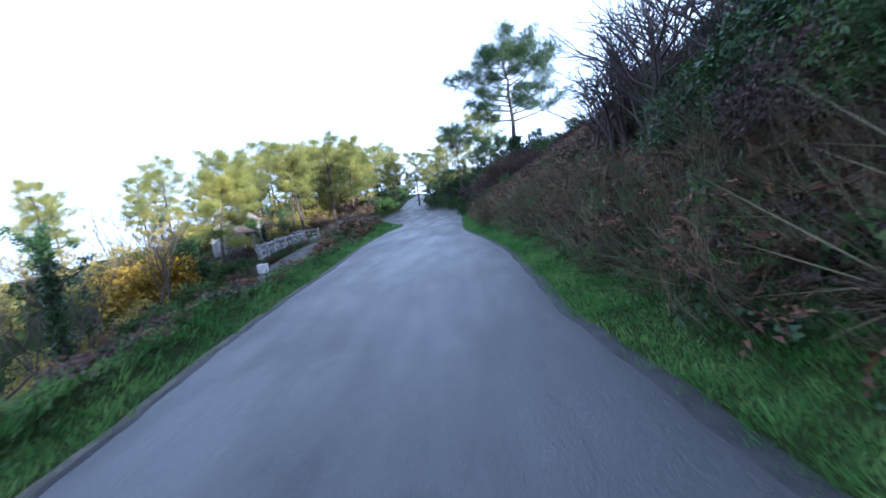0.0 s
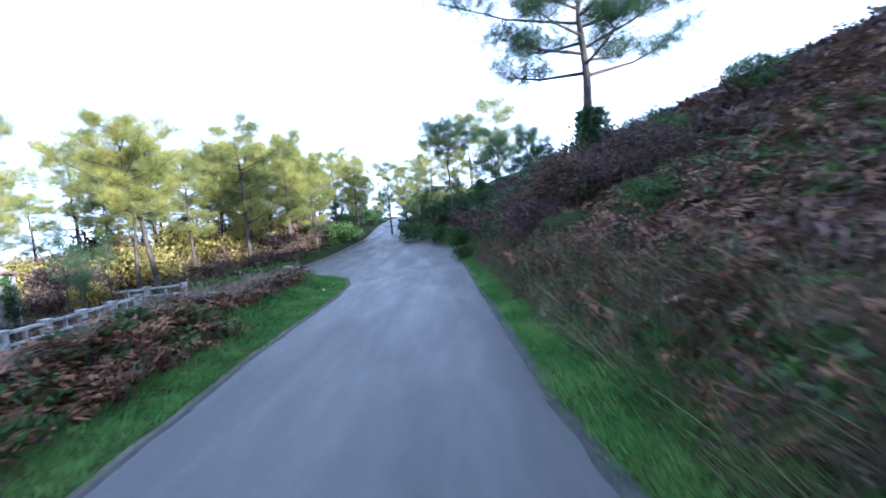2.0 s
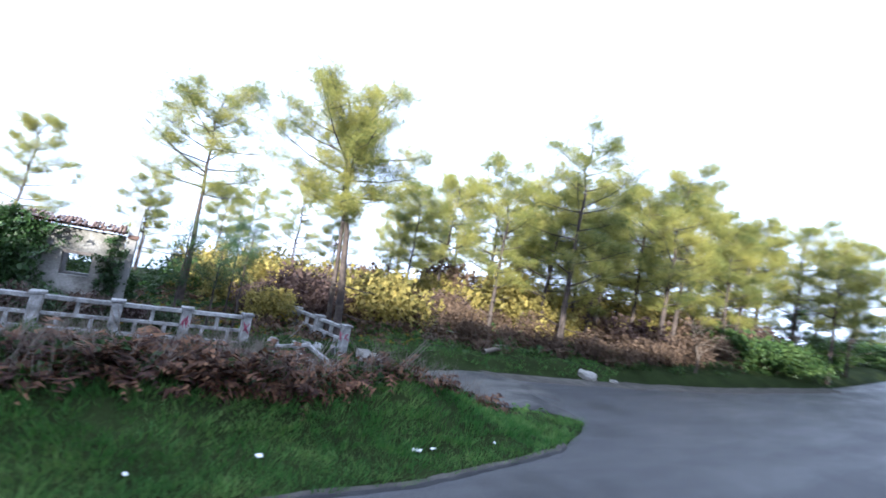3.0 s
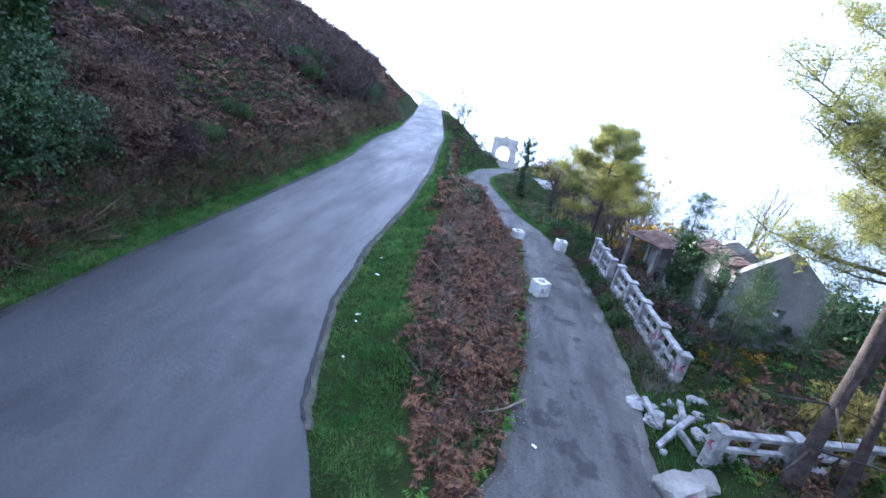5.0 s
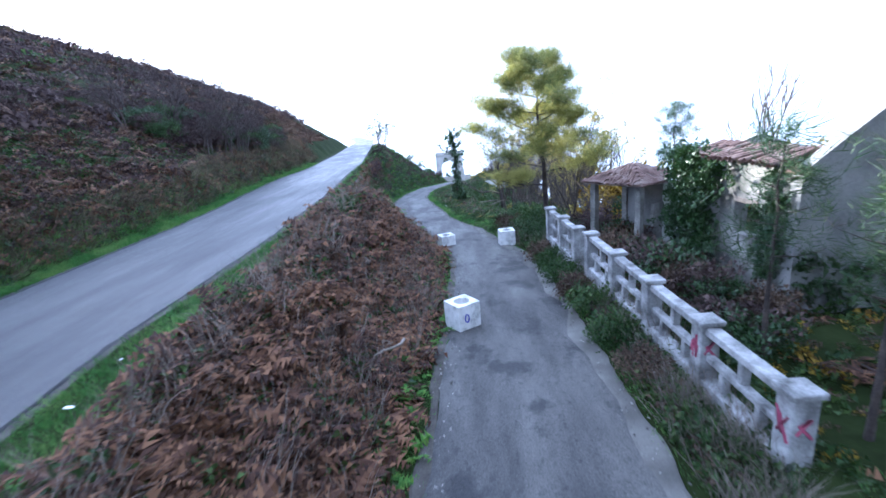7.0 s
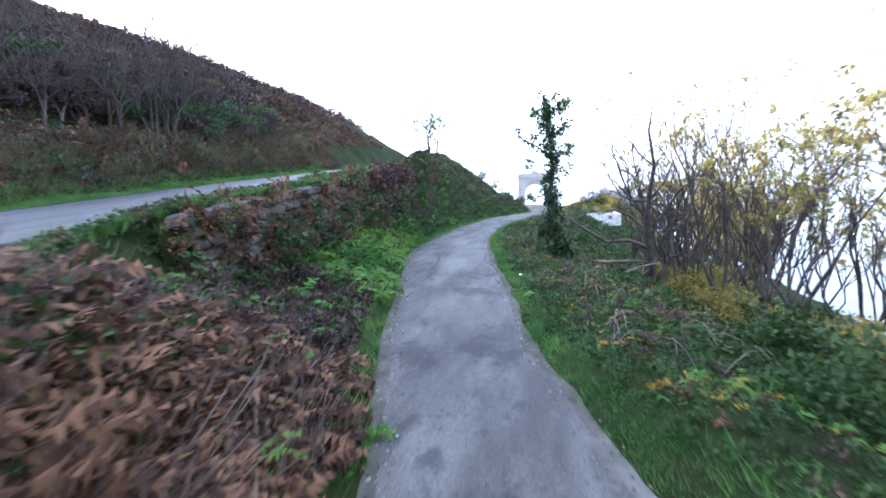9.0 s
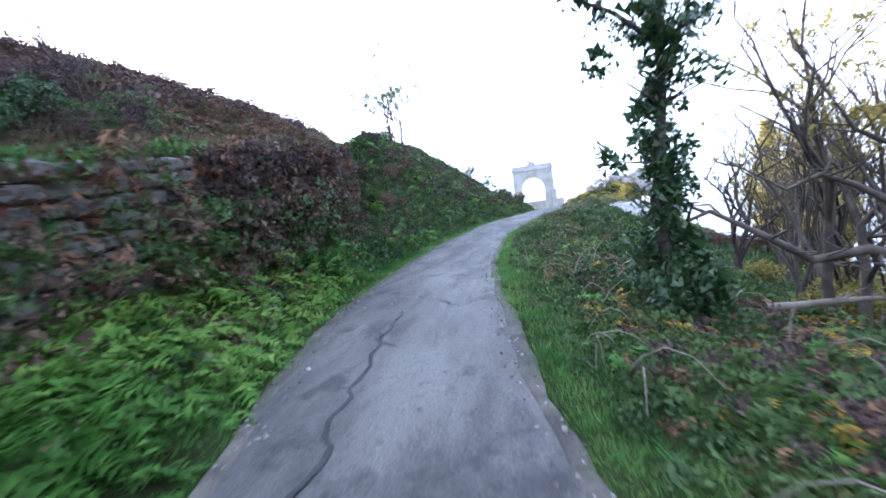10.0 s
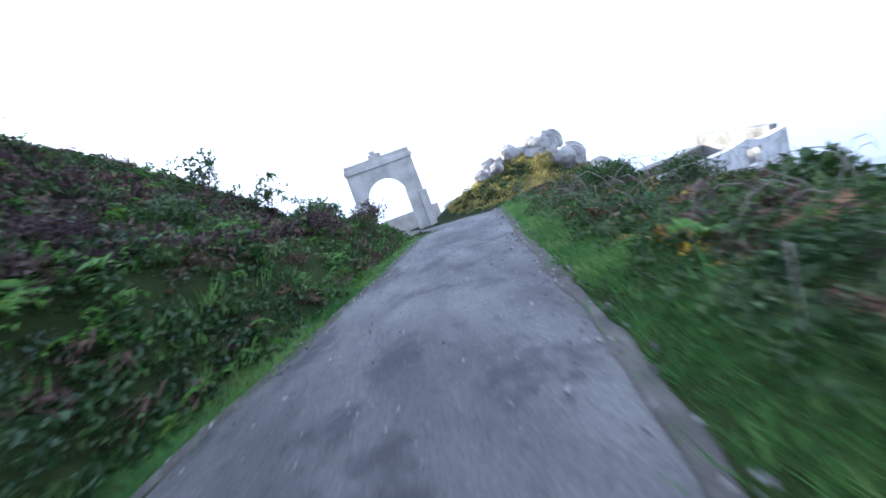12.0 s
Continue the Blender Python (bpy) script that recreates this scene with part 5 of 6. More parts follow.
for i, (x, y, q) in enumerate([(-11.66, 12.2, 0.5), (-11.7, 13.3, 0.6), (-11.64, 14.5, 0.62), (-11.66, 15.9, 0.6), (-11.62, 17.2, 0.55), (-11.68, 18.4, 0.6), (-11.66, 19.8, 0.5), (-11.7, 21.0, 0.45), (-11.9, 10.8, 0.7), (-11.7, 8.9, 0.6), (-11.3, 7.2, 0.6)]):
    bush(on_land(x, y), q, M_BROWN if i % 3 == 1 else M_SCRUB, "withered shrub against the balustrade" if i % 3 == 1 else "dense dark shrub against the balustrade", 720 + i, 30)

for i, (x, y) in enumerate([(-15.2, -16.2), (-16.6, -19.4), (-14.0, -13.8)]):
    c = copy_thing(thicket[i % 3], pose(x, y, ground_at(x, y), 0, 0, wr.uniform(0, 360)))
    c.scale = (wr.uniform(0.6, 0.9),) * 3

for i in range(22):
    y = 11.5 + i * 0.46
    bush(on_land(-13.0 - tr2.uniform(0, 1.0), y), tr2.uniform(0.6, 0.95), (M_IVY, M_BROWN, M_HEATHER)[i % 3], ("dark evergreen shrub in the overgrown garden", "withered brown shrub in the overgrown garden", "dark leafless shrub in the overgrown garden")[i % 3], 830 + i, 28)

# shrubs bulging out of the slopes along the worn lane
for i in range(26):
    y = -12.5 - i * 1.25
    if i % 2:
        x = min(float(side_mid(y) + side_half(y)) + tr2.uniform(1.5, 3.4), float(main_west(y)) - 1.8)
    else:
        x = float(side_mid(y) - side_half(y)) - tr2.uniform(2.2, 4.6)
    heath = i % 4 == 1
    bush(on_land(x, y), tr2.uniform(0.4, 0.7), M_HEATHER if heath else M_SCRUB, "low purple-brown heather shrub on the slope" if heath else "low dark green shrub on the slope", 760 + i, 26)

for i, (x, y, q) in enumerate([(-17.0, -29.2, 0.7), (-18.4, -31.0, 0.8), (-17.4, -33.4, 0.6), (-20.6, -33.2, 0.9), (-22.0, -34.6, 0.9)]):
    bush(on_land(x, y), q, M_BROWN, "withered brown thicket at the foot of the evergreens", 800 + i, 30, "thicket_bush")


# ---- ruin, balustrade, blocks ----
def post(name, x, y, z0, z1, w, parent, mat=M_CONCRETE):
    return part(name, box(x - w / 2, x + w / 2, y - w / 2, y + w / 2, z0, z1, 0.02, 0.012, 2), mat, parent)


def balustrade(name, a, b, bays, z_base, z_top, label, paint=()):
    """Posts and bays of pierced concrete blocks between two points."""
    root = thing(name, (0, 0, 0), label, "balustrade", "garden balustrade")
    A, B = Vector((*a, 0.0)), Vector((*b, 0.0))
    d = (B - A).normalized()
    turn = Matrix.Rotation(math.atan2(d.y, d.x), 4, "Z")
    L = (B - A).length
    n_out = Vector((-d.y, d.x, 0))
    h = z_top - z_base

    def piece(nm, s0, s1, w, lo, hi, mat=M_CONCRETE, off=0.0, lbl=""):
        bm = box(s0, s1, -w / 2 + off, w / 2 + off, lo, hi, 0.012, 0.008, 1)
        bmesh.ops.transform(bm, matrix=Matrix.Translation((A.x, A.y, z_base)) @ turn, verts=bm.verts)
        return part(nm, bm, mat, root, lbl)

    for i in range(bays + 1):
        s = L * i / bays
        support = piece("post", s - 0.13, s + 0.13, 0.28, -0.45, h - 0.06)
        piece("cap", s - 0.17, s + 0.17, 0.36, h - 0.055, h + 0.02).parent = support
        if i in paint:
            for side, k in ((0.142, 0), (0.142, 1), (0.142, 2)):
                pr = random.Random(int(s * 10) + k)
                pts = [A + d * (s + pr.uniform(-0.11, 0.11)) + n_out * side + Vector((0, 0, z_base + h * pr.uniform(0.35, 0.78))) for _ in range(4)]
                part("painted_stroke", tubes_mesh("painted_stroke", [(pts, [0.016, 0.02, 0.02, 0.012])], M_PINK, 5), None, support, "faded pink spray paint")
            pts = [A + d * (s - 0.132) + n_out * w + Vector((0, 0, z_base + h * z)) for w, z in ((-0.08, 0.45), (0.06, 0.62), (-0.05, 0.7), (0.08, 0.5))]
            part("painted_stroke", tubes_mesh("painted_stroke", [(pts, [0.02, 0.022, 0.022, 0.015])], M_PINK, 5), None, support, "faded pink spray paint")
    for i in range(bays):
        s0, s1 = L * i / bays + 0.135, L * (i + 1) / bays - 0.135
        piece("top_rail", s0, s1, 0.2, h - 0.17, h - 0.06)
        piece("middle_rail", s0, s1, 0.13, 0.40 * h, 0.40 * h + 0.09)
        piece("plinth", s0, s1, 0.24, -0.45, 0.1)
        n = max(2, int((s1 - s0) / 0.55))
        for k in range(1, n):
            s = s0 + (s1 - s0) * k / n
            piece("upright", s - 0.05, s + 0.05, 0.12, 0.40 * h + 0.092, h - 0.172)
        for k in range(n):
            s = s0 + (s1 - s0) * (k + 0.5) / n
            piece("upright", s - 0.05, s + 0.05, 0.12, 0.102, 0.40 * h - 0.002)
    return root


balustrade("balustrade", (-12.28, 23.4), (-12.2, 16.6), 4, -0.45, 0.52, "weathered white concrete balustrade with pierced bays", (0, 1))
balustrade("balustrade", (-12.14, 15.6), (-12.04, 12.7), 2, -0.58, 0.44, "short far length of the weathered concrete balustrade")
balustrade("balustrade", (-11.85, 26.6), (-17.2, 25.5), 3, -0.35, 0.58, "concrete balustrade running back from the gap into the garden", (0,))


def rubble(x, y, size, turn, tilt, label, mat=M_CONCRETE, seed=0, long=1.0, flat=0.6, paint=False, name="rubble_piece", lift=0.0):
    """A broken lump with a ragged outline."""
    bm = bmesh.new()
    bmesh.ops.create_icosphere(bm, subdivisions=3, radius=1)
    o = Vector((seed * 3.7, seed * 1.3, 0))
    for v in bm.verts:
        c = v.co.copy()
        m = max(abs(c.x), abs(c.y), abs(c.z))
        c = c.lerp(c / m * 0.8, 0.65)
        c += v.co * 0.28 * noise.noise(v.co * 1.6 + o) + v.co * 0.10 * noise.noise(v.co * 5 + o)
        v.co = Vector((c.x * size * long, c.y * size, c.z * size * flat))
    ob = part(name, bm, mat)
    ob.matrix_world = pose(x, y, ground_at(x, y) + size * flat * 0.55 + lift, tilt, tilt * 0.5, turn)
    tagged(ob, label, "rubble" if mat is M_CONCRETE else "rock", "collapsed balustrade")
    return ob


rr = random.Random(9)
for i in range(22):
    x, y = rr.uniform(-12.6, -10.95), rr.uniform(24.2, 26.5)
    rubble(x, y, rr.uniform(0.08, 0.20), rr.uniform(0, 360), rr.uniform(-30, 30), "broken lump of white concrete beside the lane", seed=i, long=rr.uniform(1, 2.0), flat=rr.uniform(0.5, 0.8))
for i, (x, y, l, t, tl) in enumerate([(-11.5, 25.7, 1.3, 40, 22), (-11.2, 25.0, 1.0, 100, 8), (-11.9, 24.9, 1.1, 70, -12), (-11.6, 26.2, 0.8, 150, 35)]):
    bm = box(-l / 2, l / 2, -0.07, 0.07, -0.06, 0.06, 0.012, 0.02, 2)
    ob = part("fallen_rail", bm, M_CONCRETE)
    ob.matrix_world = pose(x, y, ground_at(x, y) + 0.22, 0, tl, t)
    tagged(ob, "fallen length of white concrete rail on the rubble", "rail", "collapsed balustrade")
rock = rubble(-10.95, 27.5, 0.42, 20, 6, "pale boulder with a pink painted mark at the lane's edge", M_GRANITE, 31, 1.25, 0.62, name="boulder")
bm = bmesh.new()
bmesh.ops.create_circle(bm, segments=24, radius=0.16)
ring = tubes_mesh("painted_ring", [([(0.17 * math.cos(a * 0.2618), 0.0, 0.12 * math.sin(a * 0.2618)) for a in range(25)], [0.02] * 25), ([(-0.15, 0, 0), (0.15, 0, 0)], [0.02, 0.02])], M_PINK, 5)
bm.free()
ringob = part("painted_mark", ring, None, rock, "pink painted ring")
ringob.matrix_parent_inverse = Matrix.Identity(4)
ringob.location, ringob.rotation_euler = (0.05, 0.37, 0.05), (radians(-12), 0, radians(4))
rubble(-11.5, 27.3, 0.26, 80, 10, "pale broken stone at the lane's edge", M_GRANITE, 33, 1.2, 0.7, name="stone")
rubble(-9.6, 37.2, 0.34, 30, 8, "pale boulder at the edge of the junction", M_GRANITE, 35, 1.3, 0.7, name="boulder")
rubble(-9.2, 38.6, 0.15, 10, 0, "small pale stone at the edge of the junction", M_GRANITE, 36, 1.4, 0.6, name="stone")
for i, (x, y, l, t) in enumerate([(-11.8, 33.6, 2.6, 118), (-12.6, 35.0, 1.8, 95)]):
    ob = part("fallen_log", tubes_mesh("fallen_log", [([(-l / 2, 0, 0), (0, 0.06, 0.03), (l / 2, 0, 0.0)], [0.10, 0.09, 0.06])], M_TWIG, 8), None)
    ob.matrix_world = pose(x, y, ground_at(x, y) + 0.12, 0, 0, t)
    tagged(ob, "bleached fallen log in the undergrowth", "log", "fallen logs")


def road_block(x, y, z, turn, label, mark=True, s=0.6):
    """A whitewashed cube with a round hollow in its top and cast recesses in its sides."""
    root = thing("concrete_block", (x, y, z), label, "block", "lane blocks")
    root.rotation_euler = (0, 0, radians(turn))
    h = s / 2
    bm = bmesh.new()
    n = 28
    rim = [(0.62 * h * math.cos(2 * math.pi * i / n), 0.62 * h * math.sin(2 * math.pi * i / n)) for i in range(n)]

    def square(px, py):
        k = h / max(abs(px), abs(py))
        return px * k, py * k

    outer = [square(math.cos(2 * math.pi * (i + 0.5) / n), math.sin(2 * math.pi * (i + 0.5) / n)) for i in range(n)]
    top_in = [bm.verts.new((px, py, s)) for px, py in rim]
    top_out = [bm.verts.new((px, py, s)) for px, py in outer]
    low_in = [bm.verts.new((px * 0.95, py * 0.95, s - 0.26)) for px, py in rim]
    foot = [bm.verts.new((px, py, -0.06)) for px, py in outer]
    for i in range(n):
        j = (i + 1) % n
        bm.faces.new((top_in[i], top_out[i], top_out[j], top_in[j]))
        bm.faces.new((low_in[i], top_in[i], top_in[j], low_in[j]))
        bm.faces.new((top_out[i], foot[i], foot[j], top_out[j]))
    bm.faces.new(low_in)
    bmesh.ops.recalc_face_normals(bm, faces=bm.faces[:])
    part("body", bm, M_WHITE, root)
    if mark:
        v = [([(0.05 * math.cos(a * 0.3927), 0, 0.09 * math.sin(a * 0.3927)) for a in range(17)], [0.016] * 17)]
        ob = part("painted_mark", tubes_mesh("painted_mark", v, M_BLUE, 5), None, root, "blue painted ring")
        ob.location = (0.08, h + 0.002, s * 0.47)
    return root


road_block(-8.80, 18.42, side_z(18.4) + 0.06, 34, "whitewashed concrete cube with a hollow top in the bracken", s=0.57)
road_block(-10.8, 10.15, side_z(10.2) + 0.02, 3, "whitewashed concrete cube at the lane's edge", False)
road_block(-8.35, 9.3, side_z(9.3) - 0.12, 20, "whitewashed concrete cube half hidden by bracken", False)


# ---- the ruined house ----
def wall_with_holes(name, length, height, thick, holes, mat, ragged=0.0, gable=0.0, seed=0):
    """A wall along +x from the origin, holes as (x0, x1, z0, z1), top optionally a gable or broken."""
    xs = sorted({0, length, *[h[0] for h in holes], *[h[1] for h in holes], *np.linspace(0, length, max(3, int(length / 0.45)))})
    zs = sorted({0, *[h[2] for h in holes], *[h[3] for h in holes], *np.linspace(0, height, 6)})
    bm = bmesh.new()
    grid = {}

    def top(x):
        g = gable * (1 - abs(2 * x / length - 1))
        return g + ragged * (0.5 * noise.noise(Vector((x * 1.7, seed, 0))) - 0.3)

    def vert(i, j, side):
        if (i, j, side) not in grid:
            z = zs[j] if j < len(zs) - 1 else zs[j] + top(xs[i])
            grid[i, j, side] = bm.verts.new((xs[i], side * thick, z))
        return grid[i, j, side]

    def solid(i, j):
        if not (0 <= i < len(xs) - 1 and 0 <= j < len(zs) - 1):
            return False
        cx, cz = (xs[i] + xs[i + 1]) / 2, (zs[j] + zs[j + 1]) / 2
        return not any(h[0] < cx < h[1] and h[2] < cz < h[3] for h in holes)

    for i in range(len(xs) - 1):
        for j in range(len(zs) - 1):
            if not solid(i, j):
                continue
            bm.faces.new([vert(i, j, 0), vert(i + 1, j, 0), vert(i + 1, j + 1, 0), vert(i, j + 1, 0)])
            bm.faces.new([vert(i, j, 1), vert(i, j + 1, 1), vert(i + 1, j + 1, 1), vert(i + 1, j, 1)])
            for di, dj, a, b in ((-1, 0, (i, j), (i, j + 1)), (1, 0, (i + 1, j + 1), (i + 1, j)), (0, -1, (i + 1, j), (i, j)), (0, 1, (i, j + 1), (i + 1, j + 1))):
                if not solid(i + di, j + dj):
                    bm.faces.new([vert(*a, 0), vert(*b, 0), vert(*b, 1), vert(*a, 1)][::-1])
    bmesh.ops.recalc_face_normals(bm, faces=bm.faces[:])
    return bm


def placed(bm, m):
    bmesh.ops.transform(bm, matrix=m, verts=bm.verts)
    return bm


HZ = -0.45
house = thing("ruined_house", (0, 0, 0), "roofless ruined house with stained walls, ivy and broken roof edge", "house")
EX, NY, WX, SY = -14.65, 19.75, -17.75, 16.4  # corners of the house
east = wall_with_holes("wall", NY - SY, 2.7, 0.28, [(0.72, 1.45, 1.2, 1.88), (1.95, 2.3, 0.0, 1.9)], M_PLASTER, 0.12, 0, 3)
part("wall", placed(east, Matrix.Translation((EX, NY, HZ)) @ Matrix.Rotation(radians(-90), 4, "Z") @ Matrix.Scale(-1, 4, (0, 1, 0))), M_PLASTER, house, "white plaster stained black")
north = wall_with_holes("wall", EX - WX, 2.65, 0.26, [(1.05, 1.6, 0.95, 1.75)], M_GREYWALL, 0.04, 1.2, 5)
part("wall", placed(north, Matrix.Translation((WX, NY + 0.02, HZ))), M_GREYWALL, house, "grey rendered gable wall")
west_w = wall_with_holes("wall", NY - SY, 2.3, 0.26, [(0.8, 1.6, 1.0, 1.9)], M_GREYWALL, 0.4, 0, 8)
part("wall", placed(west_w, Matrix.Translation((WX, NY - 0.02, HZ)) @ Matrix.Rotation(radians(-90), 4, "Z")), M_GREYWALL, house)
south = wall_with_holes("wall", EX - WX - 0.6, 2.55, 0.26, [(0.9, 1.6, 0.0, 1.9)], M_PLASTER, 0.4, 0.6, 9)
part("wall", placed(south, Matrix.Translation((WX + 0.3, SY, HZ))), M_PLASTER, house)
part("sill", box(WX + 1.0, WX + 1.65, NY + 0.28, NY + 0.36, HZ + 0.88, HZ + 0.95, 0.01), M_CONCRETE, house)
part("verge_board", box(EX - 0.1, EX + 0.12, NY + 0.02, NY + 0.34, HZ + 2.6, HZ + 2.72, 0.01, 0.02, 1), M_TILE, house)
tr = random.Random(21)
roof_part = part("roof_edge", box(EX - 0.42, EX + 0.2, SY + 0.3, NY - 0.02, 2.27, 2.33, 0.01, 0.05, 4), M_TILE, house, "broken strip of tiled roof edge")
for i in range(30):
    y = SY + 0.35 + i * 0.1
    for x0, z0 in ((EX - 0.62, 2.5), (EX - 0.3, 2.43), (EX - 0.02, 2.38)):
        if tr.random() < 0.74:
            tv, tf = tube([(x0, y, z0 + tr.uniform(-0.02, 0.02)), (x0 + 0.34 + tr.uniform(-0.06, 0.04), y + tr.uniform(-0.02, 0.02), z0 - 0.08 + tr.uniform(-0.02, 0.02))], [0.045, 0.052], 6)
            part("tile", mesh_of("tile", tv, tf, M_TILE, smooth=True), None, roof_part)
part("window_frame", placed(box(0, 0.76, 0, 0.05, 1.86, 1.96, 0.008), Matrix.Translation((EX - 0.02, NY - 0.7, HZ)) @ Matrix.Rotation(radians(-90), 4, "Z")), M_WOOD, house)
iv = []
for i in range(520):
    y = SY + 0.55 + abs(tr.gauss(0, 0.5)) * (1 if tr.random() < 0.6 else -1)
    iv.append((EX + 0.1 + tr.uniform(0, 0.35), y, HZ + tr.uniform(0.3, 2.85), tr.uniform(0.4, 0.75)))
for i in range(70):
    iv.append((EX + 0.06 + tr.uniform(0, 0.14), NY - 0.25 + tr.gauss(0, 0.14), HZ + tr.uniform(0.6, 2.5), tr.uniform(0.4, 0.8)))
for i in range(70):
    iv.append((tr.uniform(WX, EX), NY + 0.3 + tr.uniform(0, 0.12), HZ + tr.uniform(0.1, 1.1), tr.uniform(0.5, 1.0)))
part("ivy", scatter("ivy", T_IVY, iv, M_IVY, 0.6), None, house, "thick ivy over the walls")

# ---- the tiled pavilion ----
pav = thing("pavilion", (-14.05, 14.5, 0.62), "small garden pavilion with a moss-stained hipped tile roof", "pavilion")
pav.rotation_euler, pav.scale = (0, 0, radians(32)), (0.69,) * 3
for px, py in ((1.05, 1.1), (1.05, -1.1), (-1.05, 1.1), (-1.05, -1.1)):
    part("pillar", box(px - 0.13, px + 0.13, py - 0.13, py + 0.13, -1.9, 1.12, 0.015, 0.01, 1), M_PLASTER, pav)
part("panel", box(-0.9, 0.15, 1.0, 1.12, -1.9, 0.25, 0.01, 0.06, 3), M_PLASTER, pav, "crumbling low wall")
part("back_wall", box(-1.1, -1.0, -0.95, 0.95, -1.9, 1.1, 0.01, 0.02, 2), M_GREYWALL, pav, "dark stained back wall")
part("eave_board", box(-1.4, 1.4, -1.45, 1.45, 1.13, 1.2, 0.01), M_WOOD, pav, "grey timber eaves")
bm = bmesh.new()
corners = [bm.verts.new((1.5 * a, 1.55 * b, 1.205)) for a, b in ((-1, -1), (1, -1), (1, 1), (-1, 1))]
apex = [bm.verts.new((0, -0.12, 1.86)), bm.verts.new((0, 0.12, 1.86))]
bm.faces.new((corners[0], corners[1], apex[0]))
bm.faces.new((corners[1], corners[2], apex[1], apex[0]))
bm.faces.new((corners[2], corners[3], apex[1]))
bm.faces.new((corners[3], corners[0], apex[0], apex[1]))
bm.faces.new(corners[::-1])
pav_roof = part("roof", bm, M_TILE, pav, "faded red clay tiles")
tmesh = mesh_of("tile", *tube([(0, 0, 0), (0.26, 0, 0)], [0.055, 0.06], 6), M_TILE, smooth=True)
for face, (ox, oy, turn) in enumerate(((1, 0, 0), (-1, 0, 180), (0, 1, 90), (0, -1, -90))):
    half, run = (1.5, 1.5) if face < 2 else (1.5, 1.5)
    for row in range(6):
        s = 0.12 + row * 0.235
        wide = half * (s + 0.1) / run
        n = int(2 * wide / 0.135)
        for c in range(n):
            if tr.random() < 0.08:
                continue
            a = -wide + (c + 0.5) * 2 * wide / n
            z = 1.86 - 0.655 * s / run + 0.03
            m = pose(0, 0, 0, 0, 0, turn) @ Matrix.Translation((s, a, z)) @ Matrix.Rotation(math.atan2(0.655, run) + tr.uniform(-0.05, 0.05), 4, "Y") @ Matrix.Rotation(tr.uniform(-0.08, 0.08), 4, "Z")
            ob = part("tile", tmesh, None, pav_roof)
            ob.matrix_basis = m


link_wall = part("garden_wall", box(-14.95, -14.75, 14.9, 16.38, -0.8, 1.45, 0.02, 0.06, 4), M_WHITE)
tagged(link_wall, "broken whitewashed wall between pavilion and ruined house", "wall")


# ---- arch, knoll, hut, mast ----
def arch_gate(x0, x1, y, z, h, thick):
    root = thing("arch_gate", (0, 0, 0), "free-standing stone gateway arch with a stepped top", "arch")
    w = x1 - x0
    mid, r = (x0 + x1) / 2 + 0.1, w * 0.29
    spring = z + h * 0.46
    bm = bmesh.new()
    n = 16
    prof = [(mid + r, z - 0.4)] + [(mid + r * math.cos(math.pi * i / n), spring + r * 1.0 * math.sin(math.pi * i / n)) for i in range(n + 1)] + [(mid - r, z - 0.4)]
    outer = [(x0 + w + 0.15, z - 0.4)] + [(x0 + w * (1 - i / n), z + h) for i in range(n + 1)] + [(x0 - 0.15, z - 0.4)]
    rows = []
    for yy in (y, y - thick):
        rows.append(([bm.verts.new((a, yy, b)) for a, b in prof], [bm.verts.new((a, yy, b)) for a, b in outer]))
    m = len(prof)
    for i in range(m - 1):
        bm.faces.new((rows[0][0][i], rows[0][0][i + 1], rows[0][1][i + 1], rows[0][1][i]))
        bm.faces.new((rows[1][0][i + 1], rows[1][0][i], rows[1][1][i], rows[1][1][i + 1]))
        bm.faces.new((rows[0][0][i + 1], rows[0][0][i], rows[1][0][i], rows[1][0][i + 1]))
        bm.faces.new((rows[0][1][i], rows[0][1][i + 1], rows[1][1][i + 1], rows[1][1][i]))
    bmesh.ops.recalc_face_normals(bm, faces=bm.faces[:])
    part("arch_body", bm, M_ARCH, root)
    part("cornice", box(x0 - 0.12, x1 + 0.12, y - thick - 0.1, y + 0.1, z + h * 0.88, z + h * 0.94, 0.02, 0.02, 2), M_ARCH, root)
    part("crest", box(mid - 0.55, mid + 0.45, y - thick + 0.05, y - 0.05, z + h + 0.002, z + h + 0.28, 0.03, 0.05, 2), M_ARCH, root)
    part("crest", box(mid - 0.2, mid + 0.25, y - thick + 0.1, y - 0.1, z + h + 0.285, z + h + 0.5, 0.03, 0.05, 2), M_ARCH, root)
    for x in (x0 + 0.05, x1 - 0.05):
        part("buttress", box(x - 0.32, x + 0.32, y - 0.0, y + 0.25, z - 0.4, z + h * 0.42, 0.03, 0.03, 2), M_ARCH, root)
    return root


arch_gate(-10.9, -5.8, -62.0, -8.0, 5.9, 0.9)
low = part("low_wall", box(-12.6, -4.0, -69.4, -69.0, -9.6, -7.7, 0.03, 0.03, 3), M_ARCH)
tagged(low, "low pale wall seen through the arch", "wall")

